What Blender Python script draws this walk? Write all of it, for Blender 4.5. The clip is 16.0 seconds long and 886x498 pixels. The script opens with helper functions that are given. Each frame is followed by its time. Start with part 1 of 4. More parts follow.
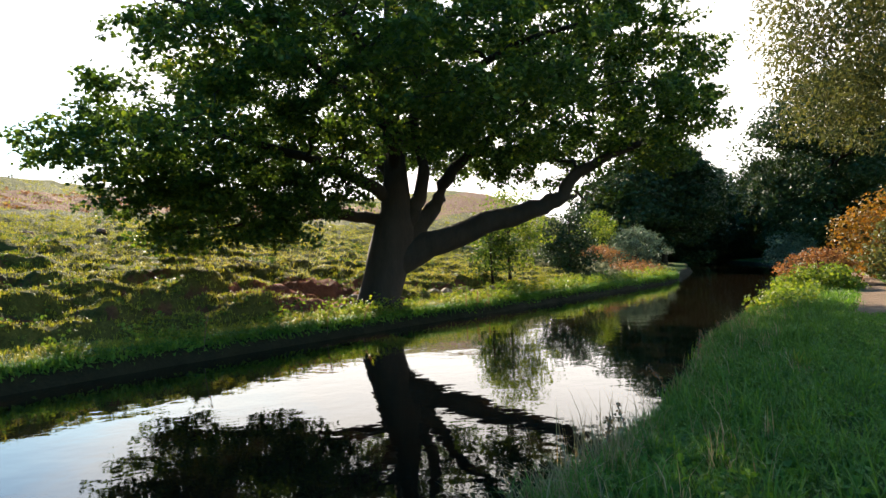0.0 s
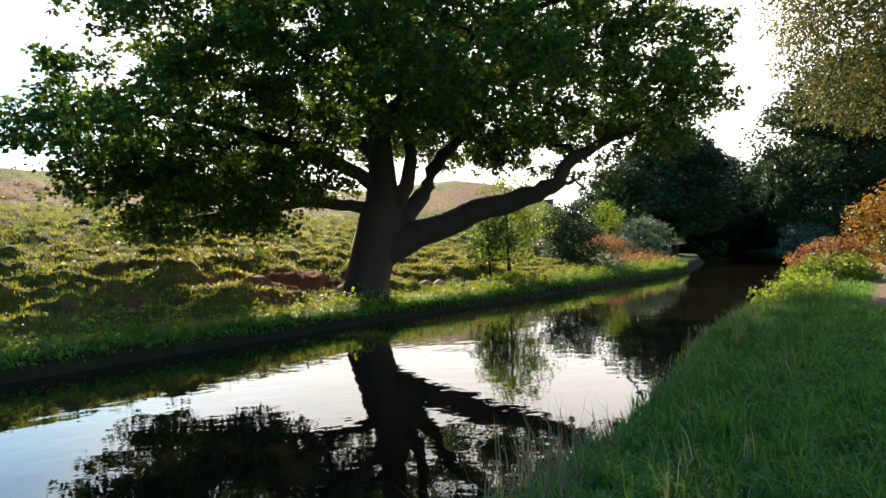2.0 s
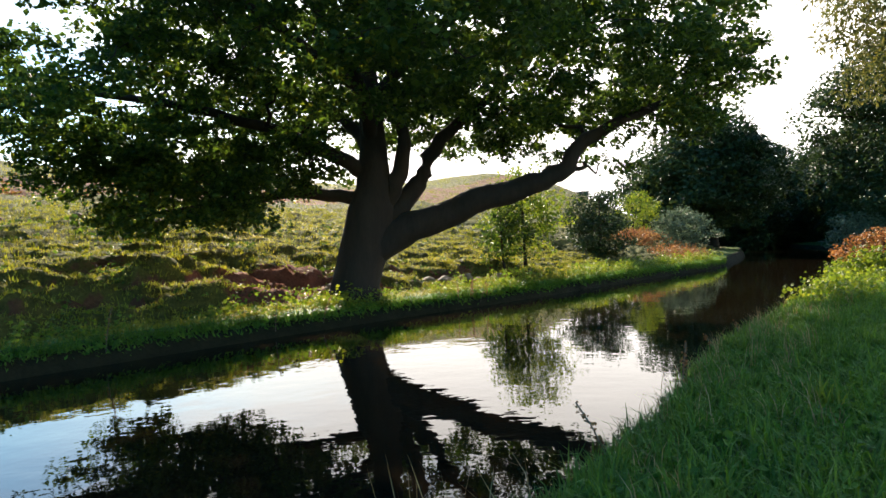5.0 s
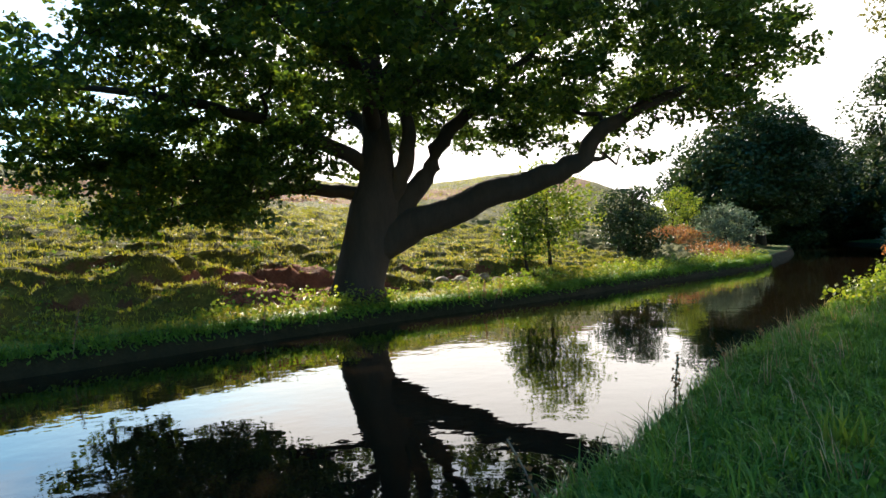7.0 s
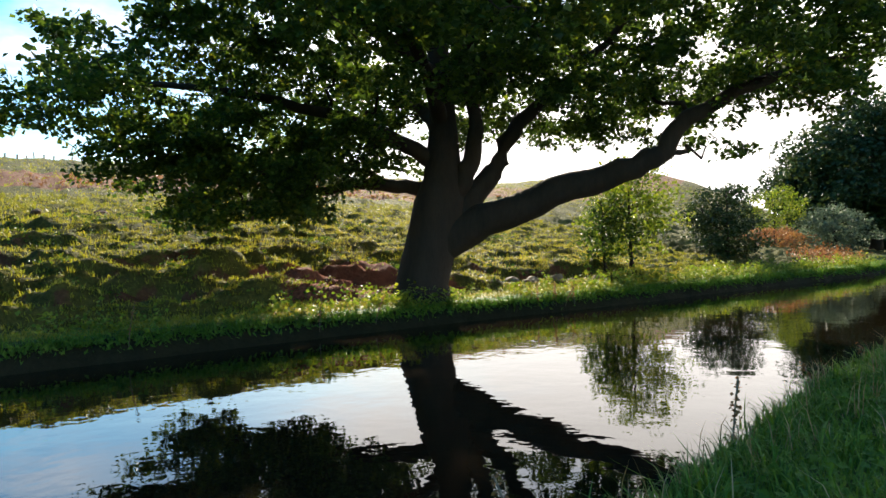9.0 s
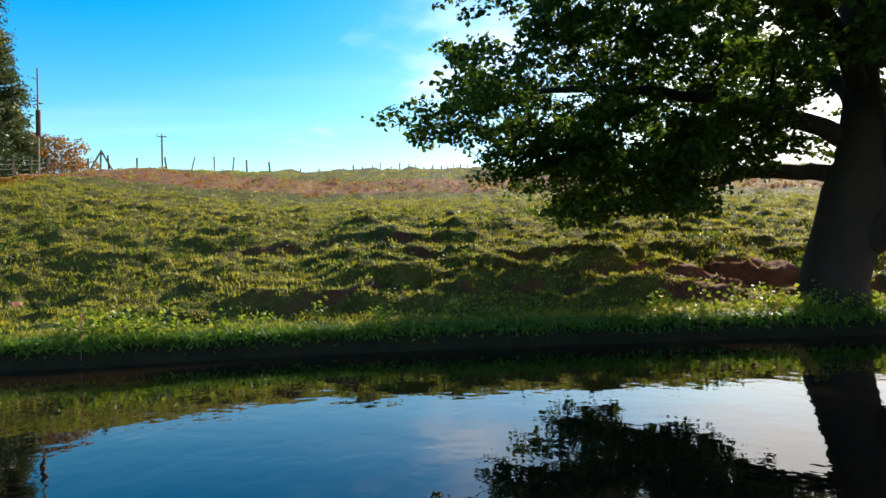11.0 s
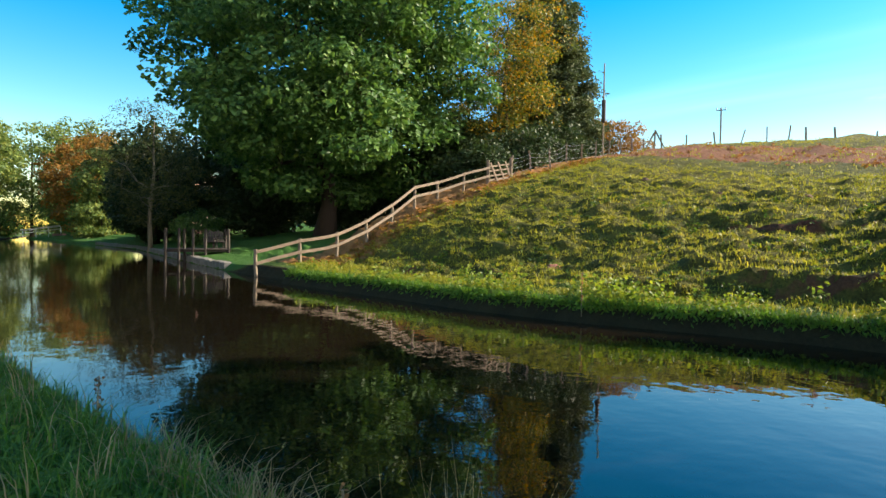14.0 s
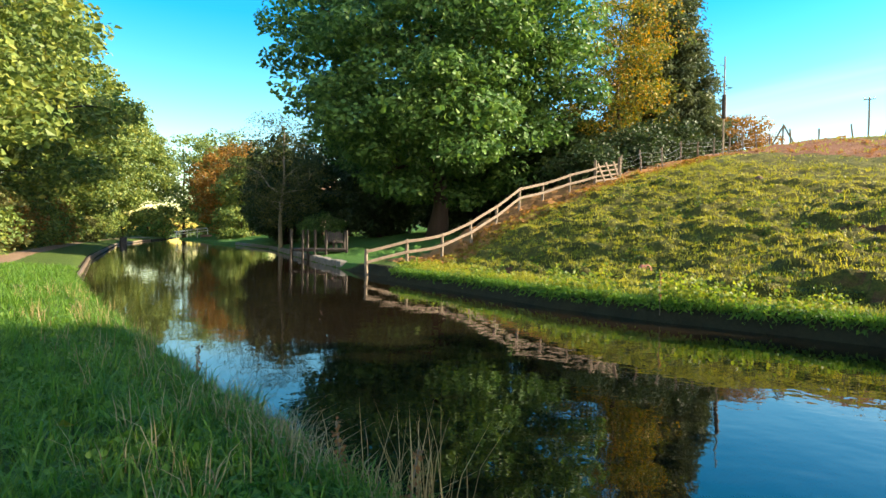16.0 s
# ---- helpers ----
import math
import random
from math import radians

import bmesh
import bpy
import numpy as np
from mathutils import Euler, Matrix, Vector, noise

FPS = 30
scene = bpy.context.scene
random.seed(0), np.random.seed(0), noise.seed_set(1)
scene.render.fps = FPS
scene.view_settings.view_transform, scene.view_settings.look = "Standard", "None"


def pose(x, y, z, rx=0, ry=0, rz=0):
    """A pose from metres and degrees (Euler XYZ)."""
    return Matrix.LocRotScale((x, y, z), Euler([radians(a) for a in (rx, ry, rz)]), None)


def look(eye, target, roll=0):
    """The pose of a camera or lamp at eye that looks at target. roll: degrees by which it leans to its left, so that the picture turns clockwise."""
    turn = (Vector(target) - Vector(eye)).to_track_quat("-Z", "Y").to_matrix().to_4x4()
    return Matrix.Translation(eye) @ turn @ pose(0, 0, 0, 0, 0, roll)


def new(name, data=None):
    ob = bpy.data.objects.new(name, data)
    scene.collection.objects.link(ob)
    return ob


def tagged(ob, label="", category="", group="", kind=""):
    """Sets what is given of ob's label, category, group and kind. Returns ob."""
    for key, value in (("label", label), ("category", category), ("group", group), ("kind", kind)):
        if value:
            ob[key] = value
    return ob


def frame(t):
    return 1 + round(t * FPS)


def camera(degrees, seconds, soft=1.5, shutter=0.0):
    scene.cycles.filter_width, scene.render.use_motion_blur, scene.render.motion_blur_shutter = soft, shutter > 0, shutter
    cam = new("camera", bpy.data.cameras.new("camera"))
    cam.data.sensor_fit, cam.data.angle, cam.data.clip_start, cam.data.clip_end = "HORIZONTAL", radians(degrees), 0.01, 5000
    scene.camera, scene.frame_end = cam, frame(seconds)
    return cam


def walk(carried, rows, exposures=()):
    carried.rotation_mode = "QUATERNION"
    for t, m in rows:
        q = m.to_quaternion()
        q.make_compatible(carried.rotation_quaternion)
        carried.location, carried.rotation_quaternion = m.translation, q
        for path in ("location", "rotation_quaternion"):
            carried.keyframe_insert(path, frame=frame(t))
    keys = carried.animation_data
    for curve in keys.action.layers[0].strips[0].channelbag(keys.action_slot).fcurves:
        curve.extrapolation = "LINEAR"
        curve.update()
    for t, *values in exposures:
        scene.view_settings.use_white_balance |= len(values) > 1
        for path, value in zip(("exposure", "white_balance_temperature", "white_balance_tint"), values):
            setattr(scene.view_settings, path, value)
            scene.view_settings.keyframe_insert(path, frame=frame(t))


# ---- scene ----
cam = camera(69.0, 16.0)

# t, eye, target, roll
PATH = [
    (0, (1.278, -0.66, 2.086), (1.139, 1.334, 2.116), -2.3),
    (0.5, (1.443, -0.369, 2.077), (1.292, 1.625, 2.098), -2.4),
    (1, (1.606, -0.096, 2.051), (1.445, 1.897, 2.067), -2.4),
    (1.5, (1.772, 0.205, 2.009), (1.599, 2.198, 2.022), -2.3),
    (2, (1.989, 0.471, 2.0), (1.808, 2.463, 2.006), -2.4),
    (2.5, (2.187, 0.764, 2.006), (1.998, 2.755, 2.008), -2.4),
    (3, (2.363, 1.084, 1.987), (2.154, 3.073, 1.99), -2.4),
    (3.5, (2.558, 1.39, 1.967), (2.326, 3.377, 1.968), -2.4),
    (4, (2.741, 1.743, 1.994), (2.486, 3.726, 1.987), -2.4),
    (6.5, (3.599, 3.488, 1.821), (3.201, 5.448, 1.822), -3.0),
    (7, (3.818, 3.817, 1.821), (3.383, 5.769, 1.822), -2.9),
    (7.5, (3.989, 4.165, 1.77), (3.52, 6.109, 1.772), -2.8),
    (8, (4.177, 4.512, 1.752), (3.669, 6.446, 1.755), -2.7),
    (8.2, (4.259, 4.651, 1.744), (3.73, 6.579, 1.747), -2.5),
    (10.3, (4.098, 4.745, 1.772), (2.831, 6.292, 1.804), -1.7),
    (10.5, (4.157, 4.804, 1.757), (2.78, 6.254, 1.79), -1.7),
    (11, (4.264, 4.953, 1.758), (2.648, 6.132, 1.791), -1.5),
    (11.5, (4.417, 5.169, 1.772), (2.613, 6.033, 1.794), -1.3),
    (12, (4.625, 5.318, 1.791), (2.697, 5.849, 1.804), -0.7),
    (12.5, (4.758, 5.536, 1.798), (2.768, 5.742, 1.797), -0.3),
    (13, (4.923, 5.766, 1.825), (2.925, 5.681, 1.802), 0.2),
    (13.5, (5.049, 5.993, 1.811), (3.069, 5.712, 1.776), 0.6),
    (14, (5.127, 6.232, 1.805), (3.165, 5.846, 1.764), 0.9),
    (14.5, (5.254, 6.471, 1.804), (3.316, 5.981, 1.756), 0.9),
    (15, (5.441, 6.702, 1.794), (3.53, 6.115, 1.75), 0.9),
    (15.5, (5.601, 7.032, 1.806), (3.718, 6.359, 1.762), 0.9),
    (16, (5.784, 7.318, 1.798), (3.929, 6.573, 1.755), 0.9),
]
# t, stops
EXPOSURES = [(0, 1.45, 7000, 10), (8, 1.5, 7000, 10), (10.5, 1.12, 6800, 10), (13, 1.15, 6800, 10), (14.5, 1.65, 7300, 10), (16, 1.95, 7600, 10)]
walk(cam, [(t, look(eye, target, roll)) for t, eye, target, roll in PATH], EXPOSURES)

# ---- light
SUN_TURN, SUN_UP = radians(-23), radians(26)
SUN_DIR = Vector((math.sin(SUN_TURN) * math.cos(SUN_UP), math.cos(SUN_TURN) * math.cos(SUN_UP), math.sin(SUN_UP)))
sun = new("sun", bpy.data.lights.new("sun", "SUN"))
sun.data.energy, sun.data.angle, sun.data.color = 5.0, radians(0.6), (1.0, 0.90, 0.74)
sun.matrix_world = look(SUN_DIR * 100, (0, 0, 0))

world = bpy.data.worlds.new("sky")
scene.world = world
world.use_nodes = True
wt = world.node_tree
wt.nodes.clear()


def link_node(tree, kind, **inputs):
    n = tree.nodes.new(kind)
    for key, value in inputs.items():
        n.inputs[key.replace("_", " ")].default_value = value
    return n


def mathnode(tree, op, a, b=None, clamp=False):
    n = tree.nodes.new("ShaderNodeMath")
    n.operation, n.use_clamp = op, clamp
    for i, v in enumerate((a, b)):
        if v is None:
            continue
        if isinstance(v, (int, float)):
            n.inputs[i].default_value = v
        else:
            tree.links.new(v, n.inputs[i])
    return n.outputs[0]


sky = wt.nodes.new("ShaderNodeTexSky")
sky.sky_type, sky.sun_disc, sky.sun_elevation, sky.sun_rotation = "NISHITA", False, SUN_UP, SUN_TURN
sky.air_density, sky.dust_density, sky.ozone_density = 1.1, 0.3, 1.2
coord = wt.nodes.new("ShaderNodeTexCoord")
split = wt.nodes.new("ShaderNodeSeparateXYZ")
wt.links.new(coord.outputs["Generated"], split.inputs[0])
lift = mathnode(wt, "MAXIMUM", mathnode(wt, "ADD", split.outputs[2], 0.12), 0.05)
flat = wt.nodes.new("ShaderNodeCombineXYZ")
wt.links.new(mathnode(wt, "DIVIDE", split.outputs[0], lift), flat.inputs[0])
wt.links.new(mathnode(wt, "DIVIDE", split.outputs[1], lift), flat.inputs[1])
puff = link_node(wt, "ShaderNodeTexNoise", Scale=0.55, Detail=7.0, Roughness=0.55)
wt.links.new(flat.outputs[0], puff.inputs["Vector"])
across = wt.nodes.new("ShaderNodeMapping")
across.vector_type = "TEXTURE"
across.inputs["Rotation"].default_value, across.inputs["Scale"].default_value = (0, 0, radians(58)), (7.0, 0.8, 1)
wt.links.new(flat.outputs[0], across.inputs[0])
wisp = link_node(wt, "ShaderNodeTexNoise", Scale=0.5, Detail=5.0, Roughness=0.5)
wt.links.new(across.outputs[0], wisp.inputs["Vector"])
# more cloud towards the sun's side of the sky
side = mathnode(wt, "MULTIPLY", split.outputs[1], 0.36)
side = mathnode(wt, "ADD", side, mathnode(wt, "MULTIPLY", split.outputs[0], 0.20))
side = mathnode(wt, "SUBTRACT", side, mathnode(wt, "MULTIPLY", split.outputs[2], 0.45))
side = mathnode(wt, "ADD", side, 0.115)
amount = mathnode(wt, "ADD", puff.outputs[0], side)
thick = wt.nodes.new("ShaderNodeMapRange")
thick.interpolation_type = "SMOOTHSTEP"
thick.inputs[1].default_value, thick.inputs[2].default_value = 0.58, 0.80
wt.links.new(amount, thick.inputs[0])
thin = wt.nodes.new("ShaderNodeMapRange")
thin.interpolation_type = "SMOOTHSTEP"
thin.inputs[1].default_value, thin.inputs[2].default_value, thin.inputs[4].default_value = 0.52, 0.78, 0.28
wt.links.new(wisp.outputs[0], thin.inputs[0])
cover = mathnode(wt, "MAXIMUM", thick.outputs[0], thin.outputs[0])
tone = wt.nodes.new("ShaderNodeHueSaturation")
tone.inputs["Saturation"].default_value, tone.inputs["Value"].default_value = 1.76, 1.02
wt.links.new(sky.outputs[0], tone.inputs["Color"])
blend = wt.nodes.new("ShaderNodeMix")
blend.data_type = "RGBA"
wt.links.new(cover, blend.inputs["Factor"])
wt.links.new(tone.outputs[0], blend.inputs["A"])
blend.inputs["B"].default_value = (9.5, 9.3, 9.3, 1)
back = link_node(wt, "ShaderNodeBackground", Strength=0.105)
wt.links.new(blend.outputs["Result"], back.inputs[0])
out = wt.nodes.new("ShaderNodeOutputWorld")
wt.links.new(back.outputs[0], out.inputs[0])


# ---- materials
def material(name):
    m = bpy.data.materials.new(name)
    m.use_nodes = True
    t = m.node_tree
    return m, t, t.nodes["Principled BSDF"]


def ramp(tree, source, stops):
    r = tree.nodes.new("ShaderNodeValToRGB")
    while len(r.color_ramp.elements) < len(stops):
        r.color_ramp.elements.new(0.5)
    for e, (p, c) in zip(r.color_ramp.elements, stops):
        e.position, e.color = p, (*c, 1)
    tree.links.new(source, r.inputs[0])
    return r.outputs[0]


def noise_at(tree, scale, detail=5.0, rough=0.6, stretch=None):
    n = link_node(tree, "ShaderNodeTexNoise", Scale=scale, Detail=detail, Roughness=rough)
    c = tree.nodes.new("ShaderNodeTexCoord")
    if stretch:
        mp = tree.nodes.new("ShaderNodeMapping")
        mp.inputs["Scale"].default_value = stretch
        tree.links.new(c.outputs["Object"], mp.inputs[0])
        tree.links.new(mp.outputs[0], n.inputs["Vector"])
    else:
        tree.links.new(c.outputs["Object"], n.inputs["Vector"])
    return n.outputs[0]


def mixed(tree, factor, a, b):
    n = tree.nodes.new("ShaderNodeMix")
    n.data_type = "RGBA"
    for socket, v in (("Factor", factor), ("A", a), ("B", b)):
        if isinstance(v, (int, float)):
            n.inputs[socket].default_value = v
        elif isinstance(v, tuple):
            n.inputs[socket].default_value = (*v, 1)
        else:
            tree.links.new(v, n.inputs[socket])
    return n.outputs["Result"]


def bumped(tree, bsdf, height, strength, distance):
    b = link_node(tree, "ShaderNodeBump", Strength=strength, Distance=distance)
    tree.links.new(height, b.inputs["Height"])
    tree.links.new(b.outputs[0], bsdf.inputs["Normal"])


def surface(name, dark, light, scale, rough=0.85, bump=0.4, grain=8.0, stretch=None, metal=0.0):
    """A plain weathered surface: two scales of noise in colour and relief."""
    m, t, b = material(name)
    big, fine = noise_at(t, scale, 4, 0.6, stretch), noise_at(t, scale * grain, 6, 0.7, stretch)
    both = mathnode(t, "ADD", mathnode(t, "MULTIPLY", big, 0.55), mathnode(t, "MULTIPLY", fine, 0.45))
    t.links.new(ramp(t, both, [(0.3, dark), (0.7, light)]), b.inputs["Base Color"])
    b.inputs["Roughness"].default_value, b.inputs["Metallic"].default_value = rough, metal
    bumped(t, b, both, bump, 0.03)
    return m


def leafy(name, stops, through_light=0.35, rough=0.5):
    """Leaves: each one its own tint; some light passes through them."""
    m, t, b = material(name)
    geo = t.nodes.new("ShaderNodeNewGeometry")
    patch = noise_at(t, 0.35, 3, 0.6)
    key = mathnode(t, "ADD", mathnode(t, "MULTIPLY", geo.outputs["Random Per Island"], 0.55), mathnode(t, "MULTIPLY", patch, 0.45))
    colour = ramp(t, key, stops)
    t.links.new(colour, b.inputs["Base Color"])
    b.inputs["Roughness"].default_value = rough
    b.inputs["Specular IOR Level"].default_value = 0.22
    tr = t.nodes.new("ShaderNodeBsdfTranslucent")
    hue = t.nodes.new("ShaderNodeHueSaturation")
    hue.inputs["Hue"].default_value, hue.inputs["Saturation"].default_value, hue.inputs["Value"].default_value = 0.485, 1.1, 1.7
    t.links.new(colour, hue.inputs["Color"])
    t.links.new(hue.outputs[0], tr.inputs["Color"])
    mx = t.nodes.new("ShaderNodeMixShader")
    mx.inputs[0].default_value = through_light
    t.links.new(b.outputs[0], mx.inputs[1])
    t.links.new(tr.outputs[0], mx.inputs[2])
    t.links.new(mx.outputs[0], t.nodes["Material Output"].inputs[0])
    return m


M_OAK = leafy("oak leaves", [(0.15, (0.022, 0.045, 0.012)), (0.5, (0.045, 0.085, 0.018)), (0.72, (0.085, 0.14, 0.022)), (0.9, (0.20, 0.19, 0.03))], 0.42)
M_GREEN = leafy("garden oak leaves", [(0.15, (0.025, 0.07, 0.02)), (0.5, (0.065, 0.145, 0.036)), (0.75, (0.12, 0.21, 0.048)), (0.95, (0.2, 0.25, 0.06))], 0.26)
M_GOLD = leafy("golden leaves", [(0.2, (0.05, 0.085, 0.02)), (0.48, (0.13, 0.15, 0.025)), (0.7, (0.34, 0.23, 0.03)), (0.95, (0.40, 0.17, 0.035))], 0.28)
M_SYCAMORE = leafy("sycamore leaves", [(0.15, (0.045, 0.085, 0.026)), (0.45, (0.105, 0.16, 0.042)), (0.7, (0.18, 0.22, 0.05)), (0.95, (0.31, 0.27, 0.06))], 0.28)
M_WILLOW = leafy("willow leaves", [(0.1, (0.04, 0.055, 0.022)), (0.5, (0.09, 0.10, 0.03)), (0.8, (0.16, 0.15, 0.04)), (1.0, (0.26, 0.2, 0.05))], 0.3)
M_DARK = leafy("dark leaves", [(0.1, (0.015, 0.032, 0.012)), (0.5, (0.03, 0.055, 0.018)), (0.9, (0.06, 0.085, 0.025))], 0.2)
M_TEAL = leafy("grey green leaves", [(0.1, (0.05, 0.08, 0.05)), (0.6, (0.10, 0.14, 0.09)), (1.0, (0.15, 0.17, 0.09))])
M_NEEDLE = leafy("spruce needles", [(0.1, (0.035, 0.06, 0.027)), (0.5, (0.075, 0.105, 0.042)), (0.9, (0.13, 0.145, 0.05))], 0.15)
M_BROWNLEAF = leafy("autumn leaves", [(0.1, (0.10, 0.09, 0.025)), (0.5, (0.22, 0.13, 0.03)), (0.9, (0.34, 0.16, 0.04))])
M_REDLEAF = leafy("red dock leaves", [(0.1, (0.14, 0.075, 0.03)), (0.5, (0.24, 0.12, 0.05)), (0.9, (0.32, 0.21, 0.06))])
M_WEED = leafy("nettle leaves", [(0.1, (0.06, 0.11, 0.02)), (0.5, (0.13, 0.19, 0.03)), (0.85, (0.24, 0.27, 0.04)), (1.0, (0.30, 0.26, 0.05))], 0.4)
M_GRASS = leafy("bank grass", [(0.1, (0.04, 0.10, 0.018)), (0.5, (0.08, 0.18, 0.028)), (0.85, (0.15, 0.24, 0.035)), (1.0, (0.28, 0.24, 0.07))], 0.4)
M_TURF = leafy("hill turf", [(0.1, (0.09, 0.12, 0.02)), (0.45, (0.19, 0.21, 0.03)), (0.75, (0.31, 0.29, 0.045)), (1.0, (0.40, 0.31, 0.09))], 0.4)
M_STRAW = leafy("dry stems", [(0.1, (0.20, 0.14, 0.06)), (0.6, (0.36, 0.27, 0.12)), (1.0, (0.45, 0.36, 0.2))], 0.3)
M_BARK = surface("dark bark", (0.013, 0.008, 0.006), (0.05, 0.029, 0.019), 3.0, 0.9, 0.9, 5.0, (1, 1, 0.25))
M_PALEBARK = surface("pale bark", (0.14, 0.11, 0.07), (0.34, 0.28, 0.19), 4.0, 0.85, 0.6, 5.0, (1, 1, 0.3))
M_RAIL = surface("weathered fence timber", (0.085, 0.06, 0.04), (0.24, 0.175, 0.12), 5.0, 0.8, 0.5, 6.0, (1, 1, 1))
M_POST = surface("old post timber", (0.10, 0.075, 0.05), (0.26, 0.2, 0.14), 6.0, 0.85, 0.5)
M_DOCK = surface("dark stained dock timber", (0.018, 0.014, 0.012), (0.06, 0.045, 0.035), 6.0, 0.7, 0.4)
M_STONE = surface("edging stone", (0.08, 0.075, 0.065), (0.24, 0.22, 0.19), 3.0, 0.85, 0.6)
M_ROCK = surface("bank stones", (0.12, 0.08, 0.05), (0.30, 0.21, 0.14), 4.0, 0.85, 0.6)
M_MOUND = surface("crumbled brown earth", (0.06, 0.035, 0.022), (0.17, 0.10, 0.06), 4.0, 0.95, 0.8)
M_WIRE = surface("galvanised wire", (0.30, 0.30, 0.30), (0.5, 0.5, 0.5), 8.0, 0.45, 0.1, metal=0.9)
M_CLAY = surface("red clay", (0.14, 0.05, 0.03), (0.34, 0.14, 0.085), 3.0, 0.95, 0.8)
M_WHITE = surface("painted white boards", (0.55, 0.53, 0.5), (0.8, 0.78, 0.75), 2.0, 0.6, 0.15)
M_PINK = surface("pink render", (0.30, 0.16, 0.14), (0.46, 0.28, 0.25), 1.2, 0.8, 0.2)
M_SLATE = surface("roof slate", (0.05, 0.05, 0.055), (0.13, 0.12, 0.12), 2.0, 0.6, 0.3)
M_PILE = surface("rusty sheet piling", (0.05, 0.04, 0.03), (0.17, 0.12, 0.08), 4.0, 0.7, 0.4)
M_HOLLOW = surface("shed boards", (0.06, 0.05, 0.04), (0.14, 0.11, 0.09), 3.0, 0.8, 0.3)


def ground_material():
    m, t, b = material("pasture and towpath ground")

    def mask(name):
        n = t.nodes.new("ShaderNodeAttribute")
        n.attribute_name = name
        return n.outputs["Fac"]

    big, mid, fine = noise_at(t, 0.16, 4), noise_at(t, 1.7, 6, 0.65), noise_at(t, 14.0, 6, 0.7)
    key = mathnode(t, "ADD", mathnode(t, "MULTIPLY", mid, 0.5), mathnode(t, "MULTIPLY", fine, 0.5))
    turf = ramp(t, key, [(0.3, (0.022, 0.025, 0.008)), (0.45, (0.06, 0.065, 0.014)), (0.58, (0.13, 0.125, 0.026)), (0.75, (0.24, 0.19, 0.05))])
    tired = ramp(t, key, [(0.3, (0.055, 0.05, 0.015)), (0.7, (0.20, 0.17, 0.045))])
    patch = t.nodes.new("ShaderNodeMapRange")
    patch.inputs[1].default_value, patch.inputs[2].default_value, patch.inputs[4].default_value = 0.45, 0.72, 0.7
    t.links.new(big, patch.inputs[0])
    colour = mixed(t, patch.outputs[0], turf, tired)
    bracken = ramp(t, key, [(0.3, (0.10, 0.05, 0.03)), (0.55, (0.22, 0.10, 0.055)), (0.75, (0.30, 0.17, 0.08))])
    soil = ramp(t, key, [(0.3, (0.045, 0.02, 0.012)), (0.7, (0.19, 0.088, 0.05))])
    # Dark tone for the wet bed and edge, and shade painted on far bank
    wet_shade = ramp(t, key, [(0.3, (0.014, 0.013, 0.007)), (0.7, (0.045, 0.042, 0.020))])
    clay = ramp(t, key, [(0.3, (0.10, 0.03, 0.02)), (0.7, (0.31, 0.115, 0.075))])
    litter = ramp(t, key, [(0.3, (0.16, 0.075, 0.03)), (0.5, (0.34, 0.16, 0.06)), (0.75, (0.46, 0.27, 0.12))])
    dirt = ramp(t, key, [(0.3, (0.16, 0.10, 0.065)), (0.7, (0.36, 0.25, 0.17))])
    lawn = ramp(t, key, [(0.3, (0.035, 0.10, 0.02)), (0.7, (0.07, 0.17, 0.035))])
    green = ramp(t, key, [(0.3, (0.03, 0.065, 0.014)), (0.7, (0.10, 0.15, 0.03))])
    for name, c in (("green", green), ("bracken", bracken), ("soil", soil), ("clay", clay), ("litter", litter), ("dirt", dirt), ("lawn", lawn), ("wet_shade", wet_shade)):
        edge = mathnode(t, "ADD", mask(name), mathnode(t, "MULTIPLY", mathnode(t, "SUBTRACT", mid, 0.5), 0.9))
        r = t.nodes.new("ShaderNodeMapRange")
        r.interpolation_type = "SMOOTHSTEP"
        r.inputs[1].default_value, r.inputs[2].default_value = 0.42, 0.66
        t.links.new(edge, r.inputs[0])
        colour = mixed(t, r.outputs[0], colour, c)
    t.links.new(colour, b.inputs["Base Color"])
    b.inputs["Roughness"].default_value = 0.95
    b.inputs["Specular IOR Level"].default_value = 0.15
    bumped(t, b, key, 1.0, 0.22)
    return m


def water_material():
    m, t, b = material("canal water")
    silt = noise_at(t, 0.08, 3)
    t.links.new(ramp(t, silt, [(0.3, (0.006, 0.0045, 0.003)), (0.7, (0.013, 0.009, 0.005))]), b.inputs["Base Color"])
    b.inputs["Roughness"].default_value = 0.015
    b.inputs["IOR"].default_value = 1.33
    b.inputs["Specular IOR Level"].default_value = 0.75
    slow, quick = noise_at(t, 0.9, 3, 0.5, (1.0, 1.0, 1.0)), noise_at(t, 4.0, 2, 0.5, (1.0, 1.0, 1.0))
    both = mathnode(t, "ADD", mathnode(t, "MULTIPLY", slow, 0.75), mathnode(t, "MULTIPLY", quick, 0.16))
    bumped(t, b, both, 0.075, 0.12)
    return m


M_GROUND, M_WATER = ground_material(), water_material()


# ---- mesh tools
def mesh(name, verts, faces, mat, smooth=False):
    me = bpy.data.meshes.new(name)
    me.from_pydata(np.asarray(verts).tolist(), [], faces if isinstance(faces, list) else np.asarray(faces).tolist())
    me.materials.append(mat)
    if smooth:
        me.polygons.foreach_set("use_smooth", np.ones(len(me.polygons), bool))
    me.update()
    return me


def part(name, geo, mat, parent, label="", smooth=False):
    ob = new(name, mesh(name, geo[0], geo[1], mat, smooth))
    ob.parent = parent
    return tagged(ob, label)


